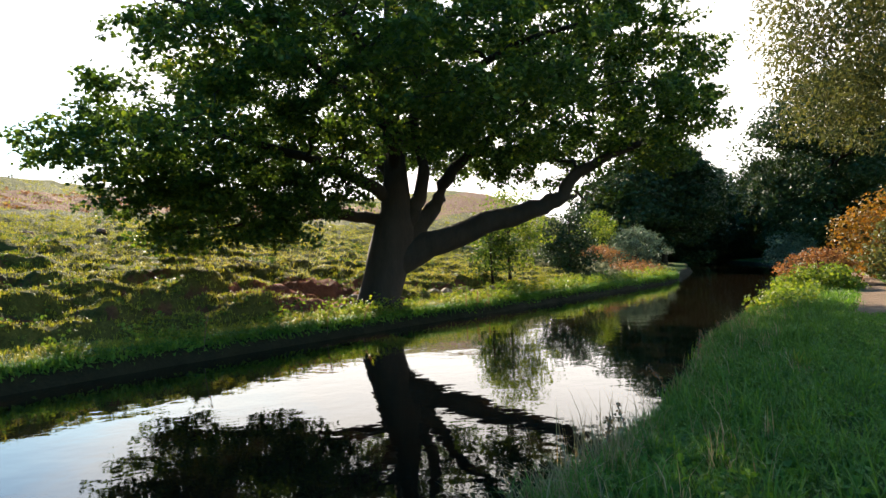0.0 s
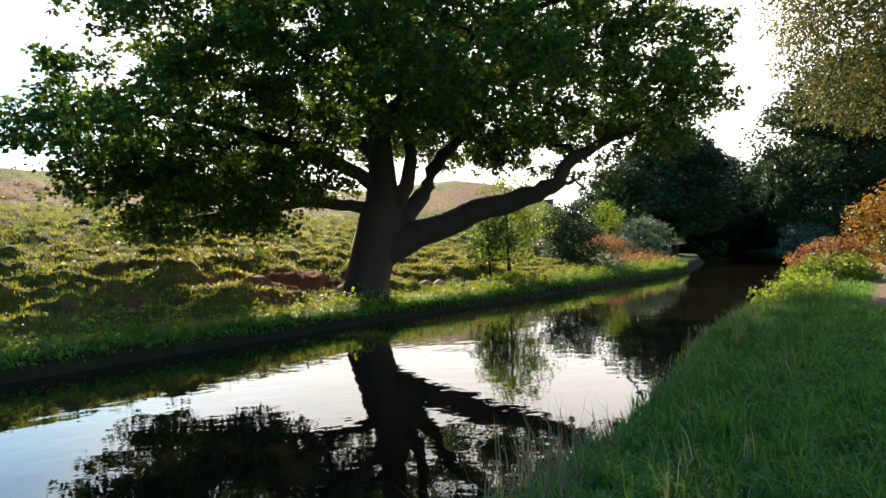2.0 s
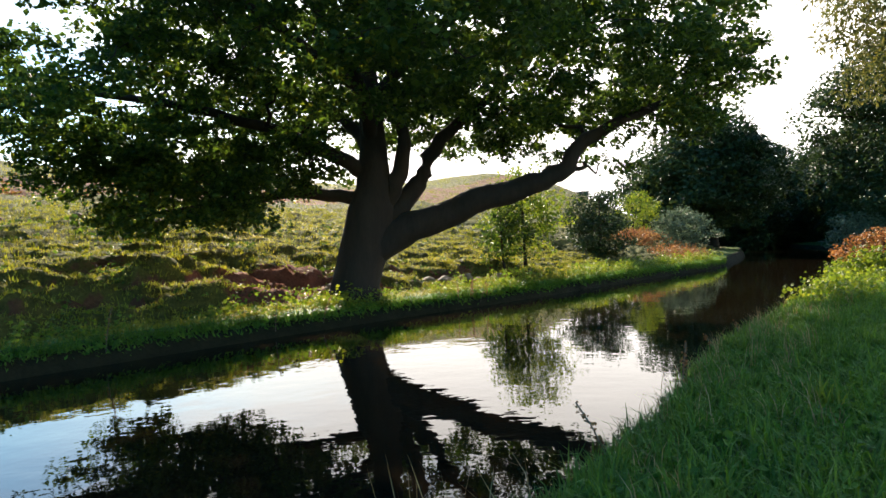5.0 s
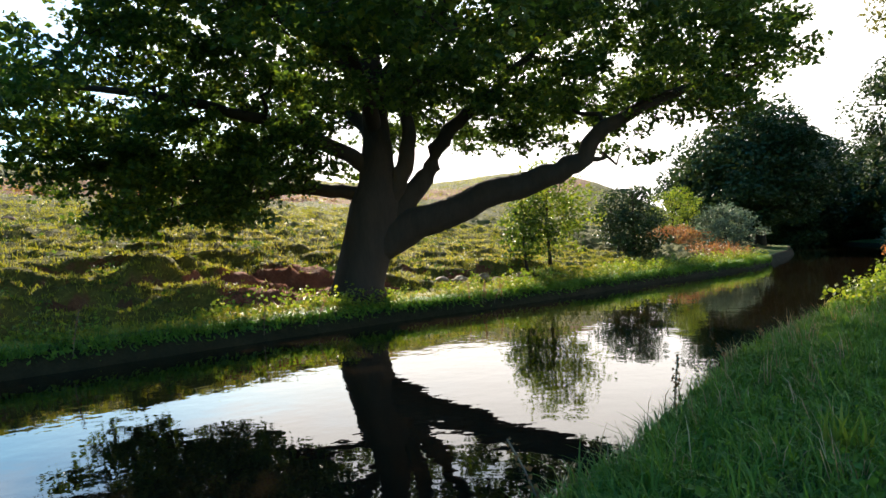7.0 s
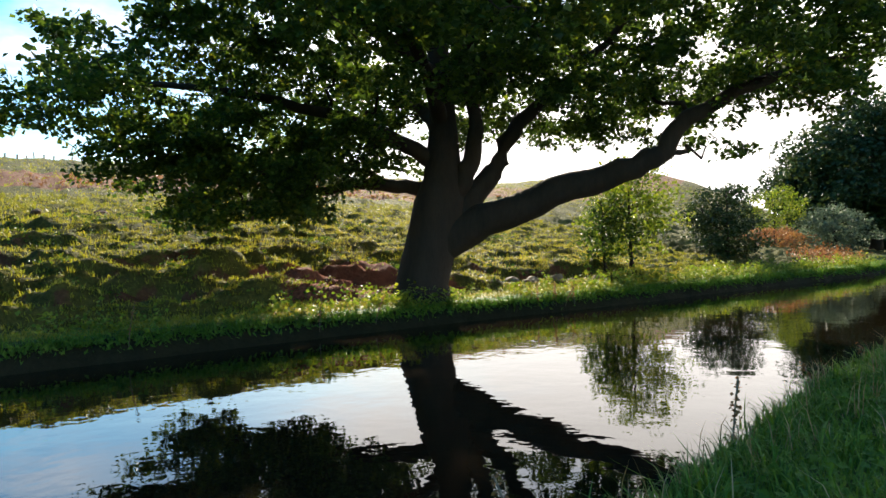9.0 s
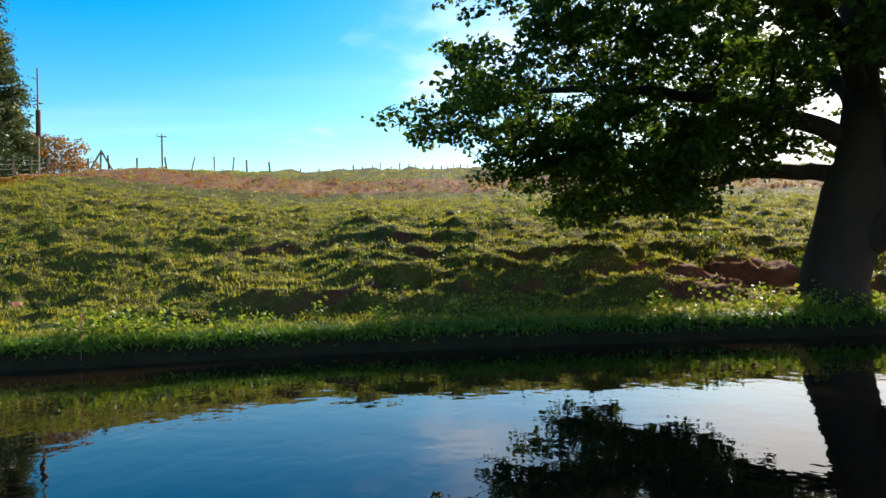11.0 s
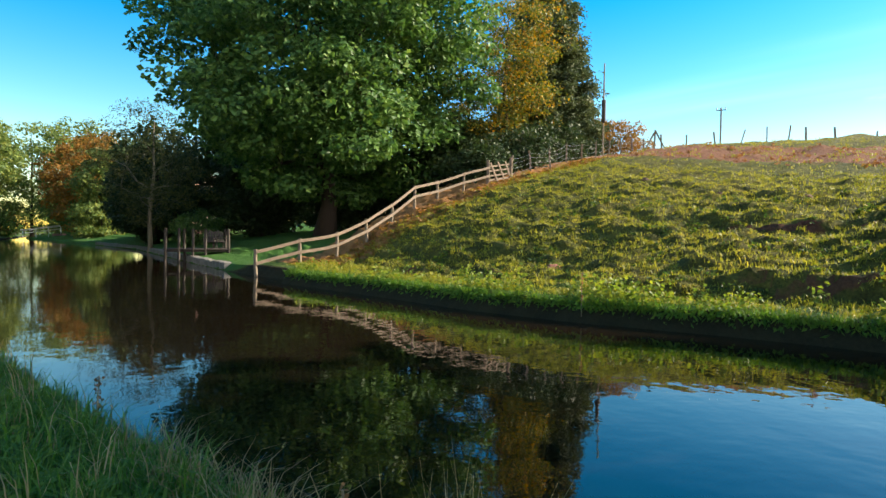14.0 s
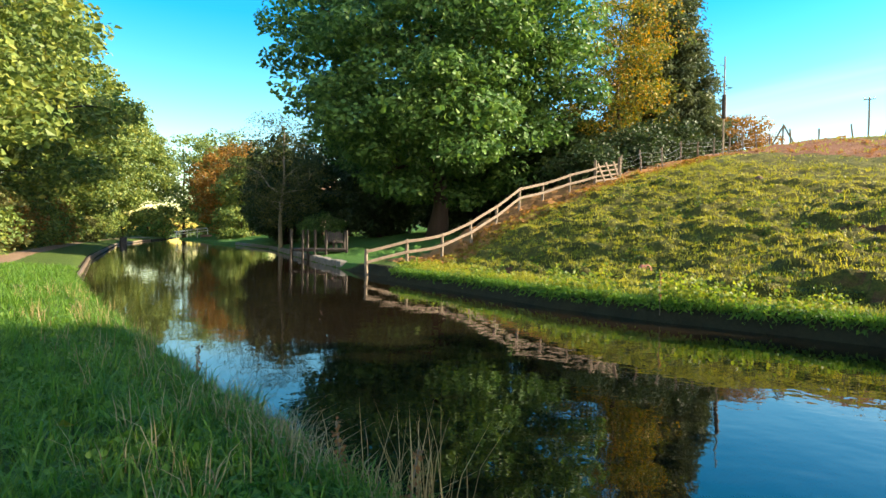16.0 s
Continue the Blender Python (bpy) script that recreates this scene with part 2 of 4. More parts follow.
def thing(name, x, y, z, label, category, group="", kind="", turn=0.0):
    ob = new(name)
    ob.matrix_world = pose(x, y, z, 0, 0, turn)
    return tagged(ob, label, category, group, kind)


def single(name, geo, mat, label, category, group="", kind="", smooth=False):
    return tagged(new(name, mesh(name, geo[0], geo[1], mat, smooth)), label, category, group, kind)


def join(*pieces):
    verts, faces, n = [], [], 0
    for v, f in pieces:
        v = np.asarray(v, float)
        verts.append(v)
        faces += [[i + n for i in q] for q in f]
        n += len(v)
    return np.concatenate(verts), faces


def sweep(path, radii, sides=7, flat=None, wobble=0.0, rng=None):
    """A tube along a path; flat=(w, h): a chamfered board or beam instead."""
    path = np.asarray(path, float)
    n = len(path)
    radii = np.broadcast_to(np.asarray(radii, float), (n,))
    tangents = np.gradient(path, axis=0)
    tangents /= np.linalg.norm(tangents, axis=1)[:, None] + 1e-9
    if flat:
        w, h = flat[0] / 2, flat[1] / 2
        c = min(w, h) * 0.22
        ring = np.array([(w - c, h), (w, h - c), (w, c - h), (w - c, -h), (c - w, -h), (-w, c - h), (-w, h - c), (c - w, h)])
    else:
        a = np.arange(sides) * 2 * np.pi / sides
        ring = np.stack([np.cos(a), np.sin(a)], 1)
    k = len(ring)
    verts = []
    for i in range(n):
        t = tangents[i]
        ref = np.array((0, 0, 1.0)) if abs(t[2]) < 0.9 else np.array((0, 1.0, 0))
        side = np.cross(t, ref)
        side /= np.linalg.norm(side)
        up = np.cross(side, t)
        r = ring * radii[i]
        if wobble:
            r = r * (1 + wobble * (rng.random((k, 1)) - 0.5))
        verts.append(path[i] + r[:, :1] * side + r[:, 1:] * up)
    faces = [[i * k + j, i * k + (j + 1) % k, (i + 1) * k + (j + 1) % k, (i + 1) * k + j] for i in range(n - 1) for j in range(k)]
    faces += [list(range(k))[::-1], [(n - 1) * k + j for j in range(k)]]
    return np.concatenate(verts), faces


def beam(p, q, w, h, rng=None, sag=0.0):
    p, q = np.asarray(p, float), np.asarray(q, float)
    f = np.linspace(0, 1, 4)[:, None]
    path = p + (q - p) * f
    if rng is not None:
        path[1:3] += (rng.random((2, 3)) - 0.5) * min(w, h) * 0.35
    path[1:3, 2] -= sag
    return sweep(path, 1.0, flat=(w, h))


def leaf_quads(points, size, rng, up=0.5, droop=0.25, slim=0.36, outward=None):
    """One small folded leaf at each point."""
    n = len(points)
    a = rng.normal(size=(n, 3))
    a[:, 2] = a[:, 2] * 0.5 - droop
    a /= np.linalg.norm(a, axis=1)[:, None]
    nrm = rng.normal(size=(n, 3))
    nrm[:, 2] += up * 2
    if outward is not None:
        nrm = nrm * 0.6 + outward * 2.0
    b = np.cross(nrm, a)
    b /= np.linalg.norm(b, axis=1)[:, None] + 1e-9
    nrm = np.cross(a, b)
    s = (size * (0.6 + 0.8 * rng.random(n)))[:, None]
    p = np.asarray(points)
    v = np.stack([p, p + a * s * 0.5 + b * s * slim + nrm * s * 0.12, p + a * s, p + a * s * 0.45 - b * s * slim + nrm * s * 0.12], 1).reshape(-1, 3)
    return v, np.arange(4 * n).reshape(n, 4)


def blade_mesh(base, height, width, lean, rng):
    """Grass blades: three quarter-bent strips ending in a point."""
    n = len(base)
    ang = rng.random(n) * 2 * np.pi
    out_dir = np.stack([np.cos(ang), np.sin(ang), np.zeros(n)], 1)
    side = np.stack([-np.sin(ang), np.cos(ang), np.zeros(n)], 1)
    h, w = height[:, None], width[:, None]
    ln = (lean * (0.3 + rng.random(n)))[:, None]
    up = np.array((0, 0, 1.0))
    mid = base + up * h * 0.55 + out_dir * h * ln * 0.35
    tip = base + up * h * (1 - 0.3 * ln) + out_dir * h * ln
    v = np.stack([base - side * w, base + side * w, mid + side * w * 0.8, mid - side * w * 0.8, tip], 1).reshape(-1, 3)
    i = np.arange(n)[:, None] * 5
    return v, (i + np.array([[0, 1, 2, 3]])).tolist() + (i + np.array([[3, 2, 4]])).tolist()


def fbm(x, y, scale, octaves=3, z=0.0):
    return noise.fractal((x * scale, y * scale, z), 1.0, 2.0, octaves)


# ---- ground plan: u runs along the canal, v across it from the towpath to the hill
UX, UY = 0.56, 0.83
LEN = math.hypot(UX, UY)
UX, UY = UX / LEN, UY / LEN


def to_uv(x, y):
    return UX * x + UY * y, -UY * x + UX * y


def to_xy(u, v):
    return UX * u - UY * v, UY * u + UX * v


FAR_U = [-1500, -140, -78, -57, -28, -19, -14.2, -13.4, -12.6, -8, -2.4, 0.7, 3, 6.3, 9.4, 15, 22, 30, 41, 46, 60, 78, 100, 140, 1500]
FAR_V = [388, 30.5, 25, 22.5, 15.3, 13.3, 12.9, 12.4, 11.8, 11.5, 11.0, 11.2, 11.8, 12.1, 12.2, 12.3, 12.1, 12.4, 12.5, 13.6, 17, 23, 34, 60, 700]
NEAR_U = [-1500, -135, -103, -73, -33, -16, -8, -2.4, 1, 4.2, 7.1, 10.2, 13.3, 17.4, 24, 40, 60, 78, 100, 140, 1500]
NEAR_V = [385, 27, 17, 9.5, 3.2, 1.25, 0.9, 0.9, 0.9, 1.05, 1.2, 1.7, 2.4, 2.8, 3.4, 5.6, 9, 14.5, 25, 50, 690]
HILL_D = [0, 0.35, 1.5, 2.4, 3.2, 4.2, 7, 11, 20, 30, 46, 80, 140, 400, 3000]
WEST_Z = [0.38, 0.45, 0.55, 0.9, 1.45, 1.95, 3.0, 4.35, 6.6, 8.45, 10.4, 11.5, 11.5, 6.0, 2.0]
HILL_Z = [0.38, 0.45, 0.55, 0.75, 1.02, 1.3, 2.0, 2.95, 4.8, 6.9, 10.2, 14.2, 13.5, 7.0, 2.0]


def v_far(u):
    return np.interp(u, FAR_U, FAR_V)


def v_near(u):
    return np.interp(u, NEAR_U, NEAR_V)


def step(a, b, x):
    t = np.clip((np.asarray(x, float) - a) / (b - a), 0, 1)
    return t * t * (3 - 2 * t)


def hill_z(u, d):
    """Height of the far side, d metres behind the water's edge."""
    u, d = np.asarray(u, float), np.asarray(d, float)
    west = 1 - step(-3, 5, u)
    shift = 1.7 * west * step(0.6, 4, d)
    high = 1 - step(-14, 3, u)
    back = np.maximum(d - shift, 0)
    h = np.interp(back, HILL_D, HILL_Z) * (1 - high) + np.interp(back, HILL_D, WEST_Z) * high
    fall = 1 - 0.30 * step(14, 30, u) * (1 - 0.8 * step(6, 22, d)) - 0.2 * step(32, 70, u)
    h = 0.45 + (h - 0.45) * fall
    edge = -16.6 - 0.45 * np.clip(d - 4, 0, 60)
    h = h + 7.5 * np.exp(-(((u - 92) / 34) ** 2 + ((d - 34) / 22) ** 2)) * step(2, 14, d)
    garden = 1 - step(-4.0, 0, u - edge)
    lawn = np.interp(d, [0, 0.5, 3, 12, 30, 80, 3000], [0.3, 0.4, 0.7, 1.9, 3.2, 5.5, 2.0])
    return h * (1 - garden) + lawn * garden


def near_z(u, d):
    """Height of the towpath side, d metres from the water's edge."""
    d = np.asarray(d, float)
    return np.interp(d, [0, 0.25, 1.0, 2.0, 4.5, 8, 14, 60, 3000], [0.2, 0.3, 0.38, 0.44, 0.5, 0.75, 1.3, 2.5, 2.0])


def ground_z(x, y):
    u, v = to_uv(x, y)
    a, b = v_near(u), v_far(u)
    return np.where(v > b, hill_z(u, v - b), np.where(v < a, near_z(u, a - v), -0.6))


def ease(a, b, x):
    t = min(1.0, max(0.0, (x - a) / (b - a)))
    return t * t * (3 - 2 * t)


# worn earth steps in the slope: distance behind the water, from, to, rise
SCARPS = [(2.7, 0.0, 12.5, 0.4), (4.5, 6.5, 17.5, 0.8), (6.6, 4.0, 15.5, 0.45), (3.1, -11.0, -2.5, 0.28), (3.4, 17.5, 27.0, 0.4), (9.0, -2.0, 9.0, 0.3)]


def relief(u, d):
    """Sheep terraces, slumps and tussocks on the pasture, as height and bare-earth amount."""
    zone = (ease(0.8, 2.5, d) * (1 - ease(11, 20, d)) * ease(-12, -8, u))
    rough = (ease(1, 5, u) * (1 - ease(17, 24, u)) * (1 - ease(5.5, 9, d)))
    s = (d + 1.6 * fbm(u, d, 0.16, 2, 7.0) + 0.25 * fbm(u, d, 0.9, 2, 3.0)) / 1.7
    saw = s - math.floor(s)
    shaped = (ease(0.0, 0.3, saw))
    keep = max(0.0, min(1.0, 0.5 + 1.6 * fbm(u, d, 0.22, 2, 11.0)))
    h = zone * (0.26 + 0.4 * rough) * keep * (shaped - saw)
    bare = zone * keep * (0.2 + 0.16 * rough) * (1.0 if saw < 0.25 else 0.0)
    h += 0.20 * fbm(u * 0.8, d * 2.0, 1.0, 3, 9.0) * (ease(1.2, 2.5, d)) + 0.16 * fbm(u, d, 0.5, 3, 5.0) * (ease(0.6, 3, d))
    tussock = fbm(u * 0.75, d * 1.5, 2.3, 3, 15.0)
    h += 0.15 * max(-0.25, tussock) * ease(0.9, 2.2, d) * (1 - 0.5 * ease(14, 26, d))
    for line, u0, u1, rise in SCARPS:
        along = ease(u0, u0 + 2.5, u) * (1 - ease(u1 - 2.5, u1, u))
        if along > 0 and d < line + 6:
            at_d = line + 0.8 * fbm(u, 0.0, 0.35, 3, line) + 0.12 * fbm(u, d, 2.2, 2, line)
            h += along * rise * (ease(at_d - 0.22, at_d + 0.08, d) - ease(at_d - 3.0, at_d + 1.4, d))
            if at_d - 0.24 < d < at_d + 0.05:
                bare = max(bare, along * (0.62 + 0.5 * fbm(u, d, 0.9, 2, 31.0)))
    return h, bare


def land(x, y):
    """The finished ground height at a place."""
    u, v = to_uv(x, y)
    a, b = float(v_near(u)), float(v_far(u))
    if v > b:
        return float(hill_z(u, v - b)) + relief(u, v - b)[0]
    if v < a:
        return float(near_z(u, a - v)) + 0.03 * fbm(u, v, 1.2)
    return -0.6


def spread(first, last, start_step, growth):
    out_list, x, s = [], first, start_step
    while x < last:
        out_list.append(x)
        x += s
        s *= growth
    return out_list + [last]


def build_ground():
    us = [-u for u in spread(24, 1500, 1.0, 1.12)][::-1] + list(np.arange(-23.6, -16, 0.4)) + list(np.arange(-16, 26, 0.17)) + list(np.arange(26, 50, 0.36)) + spread(50.4, 1500, 1.0, 1.12)
    dh = [0, 0.06, 0.16, 0.32] + list(np.arange(0.5, 9, 0.13)) + list(np.arange(9, 15.9, 0.22)) + spread(16.3, 3000, 0.5, 1.13)
    dn = [0, 0.06, 0.18, 0.35, 0.6] + list(np.arange(0.9, 7, 0.35)) + spread(7.3, 3000, 0.6, 1.16)
    masks = {k: [] for k in ("green", "bracken", "soil", "clay", "litter", "dirt", "lawn", "wet_shade")}
    verts = []
    for u in us:
        a, b = float(v_near(u)), float(v_far(u))
        wob = 0.16 * fbm(u, 2.0, 0.5, 3) if -30 < u < 60 else 0.0
        row = [(-d, 1) for d in dn[::-1]] + [(0.05, 0), (0.3, 0), (0.5, 0), (0.7, 0), (0.95, 0)] + [(d, 2) for d in dh]
        for d, kind in row:
            mk = dict.fromkeys(masks, 0.0)
            if kind == 1:
                v = a + d + wob * (1 if -d < 1 else 0)
                z = float(near_z(u, -d)) + 0.03 * fbm(u, v, 1.2)
                mk["green"] = 1.0
                mk["wet_shade"] = 1.0 if -d < 0.1 else 0.0
                mk["dirt"] = float(step(2.3, 2.7, -d) * (1 - step(3.5, 3.9, -d)))
                if d == 0:
                    z = 0.12
            elif kind == 0:
                v, z = a + (b - a) * d, -0.6 + (0.35 if d in (0.05, 0.95) else 0)
                mk["wet_shade"] = 1.0
            else:
                v = b + d + wob * (1 - float(step(0.4, 1.5, d)))
                h, bare = relief(u, d)
                z = float(hill_z(u, d)) + h
                if d == 0:
                    z -= 0.06
                garden = 1 - float(step(-4.0, 0, u + 16.6 + 0.45 * max(0.0, min(60.0, d - 4))))
                mk["lawn"] = garden
                mk["green"] = float(1 - step(0.8, 2.6, d)) * (1 - garden)
                mk["soil"] = bare * (1 - garden)
                # Shade on the upright bank face, put in as dark ground colour
                mk["wet_shade"] = (1.0 if d < 0.2 else 0.0) * (1 - garden)
                mk["bracken"] = float(step(22, 25, d + 3 * fbm(u, d, 0.1)) * (1 - step(30, 36, d))) * 0.85 * (1 - garden)
                mk["clay"] = float(step(11.5, 13, u) * (1 - step(17, 18.5, u)) * step(1.3, 2.0, d) * (1 - step(4.4, 5.7, d)))
                mk["litter"] = float((1 - step(-15.2, -12.2, u + 0.10 * d)) * step(0.8, 1.8, d) * (1 - step(22, 34, d))) * (1 - garden)
            x, y = to_xy(u, v)
            verts.append((x, y, z))
            for k in masks:
                masks[k].append(mk[k])
    n, m = len(us), len(row)
    i, j = np.meshgrid(np.arange(n - 1), np.arange(m - 1), indexing="ij")
    q = (i * m + j).ravel()
    faces = np.stack([q, q + m, q + m + 1, q + 1], 1)
    me = mesh("ground", verts, faces, M_GROUND, True)
    for k, values in masks.items():
        me.attributes.new(k, "FLOAT", "POINT").data.foreach_set("value", np.array(values, np.float32))
    return tagged(new("ground", me), "rough grazed hillside pasture, lawn and grassy towpath bank", "ground", kind="structure")


build_ground()
us = [-u for u in spread(20, 1500, 4, 1.3)][::-1] + list(np.arange(-18, 60, 3.0)) + spread(62, 1500, 4, 1.3)
wv = []
for u in us:
    for v in (float(v_near(u)) - 0.4, float(v_far(u)) + 0.4):
        wv.append((*to_xy(u, v), 0.0))
wf = [[2 * i, 2 * i + 2, 2 * i + 3, 2 * i + 1] for i in range(len(us) - 1)]
single("water", (wv, wf), M_WATER, "still brown canal water reflecting sky and trees", "canal", kind="structure")


# ---- trees
def tree(name, label, x, y, height, radius, trunk_r, seed, leaf_mat, clumps=60, per=160, leaf=0.3, base=0.22, lean=(0.0, 0.0),
         squash=0.62, bark=M_BARK, droop=0.25, slim=0.36, category="tree", group="", top=1.0, limbs=8, clump_r=None, sink=0.15, centre=0.5):
    """A tree: tapered trunk, limbs to clumps of leaves inside an uneven crown."""
    rng = np.random.default_rng(seed)
    z0 = land(x, y) - sink
    ob = thing(name, x, y, z0, label, category, group)
    n = 9
    f = np.linspace(0, 1, n)
    trunk = np.stack([lean[0] * f ** 1.3, lean[1] * f ** 1.3, f * height * 0.86], 1)
    trunk[1:, :2] += np.cumsum(rng.normal(size=(n - 1, 2)) * trunk_r * 0.35, axis=0)
    rad = trunk_r * (1 - 0.9 * f) + 0.015
    rad[0] *= 1.45
    wood = [sweep(trunk, rad, 9, wobble=0.12, rng=rng)]
    low = base * height
    mid, half = low + (height - low) * centre, (height - low) / 2
    pts, tries = [], 0
    gap = 1.15 * radius / max(1.0, clumps) ** (1 / 3)
    while len(pts) < clumps and tries < clumps * 60:
        tries += 1
        p = rng.normal(size=3)
        p *= (0.35 + 0.65 * rng.random() ** 0.55) / np.linalg.norm(p)
        ang = math.atan2(p[1], p[0])
        lump = 0.86 + 0.22 * math.sin(3 * ang + seed) * math.cos(2.3 * p[2] + seed) + 0.1 * math.sin(7 * ang + 2 * seed)
        up = half * (2 * (1 - centre) if p[2] > 0 else 2 * centre)
        taper = 1 - (1 - top) * max(0.0, p[2])
        c = np.array((p[0] * radius * lump * taper, p[1] * radius * lump * taper, mid + p[2] * up * 0.94))
        c[:2] += np.array(lean) * (c[2] / height) ** 1.3
        if tries < clumps * 30 and any(np.sum((c - q) ** 2) < gap * gap for q in pts):
            continue
        pts.append(c)
    pts = np.array(pts)
    nodes, sizes = list(trunk[2:]), list(rad[2:])
    order = np.argsort(-np.hypot(pts[:, 0], pts[:, 1]))
    reach = set(order[:: max(1, len(order) // limbs)][:limbs].tolist())
    for i in list(reach) + [j for j in range(len(pts)) if j not in reach]:
        c = pts[i]
        arr = np.array(nodes)
        cost = np.linalg.norm(arr - c, axis=1) + np.maximum(0, arr[:, 2] - c[2] + 0.3 * np.hypot(c[0], c[1])) * 1.2
        j = int(np.argmin(cost))
        s, r0 = arr[j], min(sizes[j] * 0.6, trunk_r * (0.42 if i in reach else 0.16))
        k = np.linspace(0, 1, 5)[:, None]
        way = s + (c - s) * k
        way[:, 2] += np.sin(k[:, 0] * np.pi) * np.linalg.norm(c - s) * 0.08
        way[1:4] += rng.normal(size=(3, 3)) * np.linalg.norm(c - s) * 0.04
        rr = np.maximum(r0 * (1 - 0.8 * k[:, 0]), 0.012)
        wood.append(sweep(way, rr, 6 if i in reach else 4))
        nodes += list(way[1:])
        sizes += list(rr[1:])
    part("trunk", join(*wood), bark, ob, "", True)
    cr = clump_r or radius * 0.27
    cloud, faces_out = [], []
    for c in pts:
        k = int(per * (0.6 + 0.8 * rng.random()))
        q = rng.normal(size=(k, 3))
        q /= np.linalg.norm(q, axis=1)[:, None]
        faces_out.append(q)
        q = q * (rng.random((k, 1)) ** 0.3) * cr * (0.7 + 0.5 * rng.random())
        q[:, 2] = q[:, 2] * squash - droop * 0.5 * (q[:, 0] ** 2 + q[:, 1] ** 2) / cr
        cloud.append(c + q)
    part("crown", leaf_quads(np.concatenate(cloud), leaf, rng, 0.5, droop, slim, np.concatenate(faces_out)), leaf_mat, ob)
    return ob


def great_oak(x, y):
    """The big spreading tree on the bank, with its limbs as they stand. r: to the right along the bank, f: away, h: up."""
    rng = np.random.default_rng(5)
    z0 = land(x, y) - 0.1
    ob = thing("oak_tree", x, y, z0, "huge spreading dark oak leaning out beside the canal bank", "tree")
    right, away = np.array((0.967, 0.254, 0)), np.array((-0.254, 0.967, 0))

    def at(r, f, h):
        return right * r + away * f + np.array((0, 0, h))

    wood, nodes, sizes = [], [], []

    def limb(points, r0, r1, sides=9):
        p = np.array([at(*q) for q in points])
        t = np.linspace(0, 1, len(p))
        tt = np.linspace(0, 1, len(p) * 3)
        path = np.stack([np.interp(tt, t, p[:, i]) for i in range(3)], 1)
        path[1:-1] = (path[:-2] + path[1:-1] * 2 + path[2:]) / 4
        path[2:] += rng.normal(size=path[2:].shape) * 0.035
        rr = r0 + (r1 - r0) * tt ** 0.8
        wood.append(sweep(path, rr, sides, wobble=0.14, rng=rng))
        nodes.extend(path[3:])
        sizes.extend(rr[3:])

    p = np.array([at(-0.05, 0, -0.3), at(-0.05, 0, 0.1), at(0.0, 0, 0.6), at(0.15, 0, 1.2), at(0.35, 0, 1.9), at(0.5, 0, 2.6), at(0.6, 0, 3.3), at(0.65, 0.1, 4.6), at(0.6, 0.2, 6.2), at(0.5, 0.3, 8.5), at(0.7, 0.3, 11.5)])
    wood.append(sweep(p, [1.0, 0.82, 0.70, 0.67, 0.74, 0.70, 0.54, 0.40, 0.32, 0.22, 0.06], 14, wobble=0.12, rng=rng))
    nodes.extend(p[6:])
    sizes.extend([0.48, 0.38, 0.32, 0.22, 0.06])
    limb([(0.35, 0, 1.55), (1.1, -0.05, 1.9), (2.3, -0.2, 2.4), (3.8, -0.5, 2.9), (5.2, -0.8, 3.2), (6.0, -1.0, 3.5), (6.5, -1.1, 4.2), (7.6, -1.2, 4.9), (9.2, -1.0, 5.4), (11, -0.5, 5.9)], 0.58, 0.07)
    limb([(0.6, 0, 2.1), (1.3, 0.1, 2.7), (2.1, 0.2, 3.7), (2.7, 0.3, 4.8), (3.6, 0.4, 5.5), (4.9, 0.4, 6.6), (6.5, 0.3, 8.2)], 0.40, 0.06)
    limb([(0.5, 0, 2.5), (1.1, -0.1, 3.1), (1.45, -0.2, 3.9), (1.55, -0.3, 4.8), (1.3, -0.5, 6.0), (1.3, -0.6, 8.0), (2.2, -0.6, 11)], 0.36, 0.06)
    limb([(0.4, 0, 3.0), (-0.5, 0.2, 3.2), (-1.8, 0.3, 3.3), (-3.2, 0.4, 3.2), (-5.0, 0.4, 2.9), (-7.2, 0.4, 2.7)], 0.25, 0.04)
    limb([(0.5, 0, 3.7), (-0.6, -0.3, 4.4), (-2.2, -0.6, 5.1), (-4.5, -0.8, 5.7), (-6.6, -0.9, 6.1), (-8.8, -0.8, 6.0)], 0.26, 0.05)
    limb([(0.6, 0, 4.4), (0.1, 1.4, 5.4), (-0.8, 3.4, 6.4), (-1.6, 6.0, 7.0), (-2.2, 9.0, 6.8)], 0.26, 0.05)
    limb([(0.6, 0, 4.8), (0.5, -1.5, 5.9), (-0.3, -3.4, 6.9), (-0.8, -5.4, 7.4), (-1.2, -7.2, 7.2)], 0.24, 0.05)
    limb([(0.6, 0, 5.4), (2.0, 1.6, 6.7), (4.0, 3.8, 7.6), (6.0, 6.2, 7.8)], 0.22, 0.05)
    limb([(0.6, 0, 5.8), (2.0, -1.6, 7.0), (4.0, -3.6, 8.0), (6.0, -5.6, 8.0)], 0.22, 0.05)
    limb([(0.6, 0, 6.0), (-1.2, -1.0, 7.4), (-3.6, -2.6, 8.6), (-6.0, -4.0, 8.8)], 0.2, 0.05)
    pts, tries, gap = [], 0, 1.12
    while len(pts) < 400 and tries < 40000:
        tries += 1
        r, f = rng.uniform(-12, 12.5), rng.uniform(-11, 11)
        rho = math.hypot(r * (1.14 if r < 0 else 0.97), f * (1.32 if f < 0 else 1.22))
        if rho > 11.3 + 0.8 * math.sin(4 * math.atan2(f, r) + 1):
            continue
        low_side = 1 - 0.32 * ease(3, 8, -r) if r < 0 else 1.0
        roof = 2.5 + 11.0 * math.sqrt(max(0.0, 1 - (rho / 12.9) ** 2))
        roof *= low_side
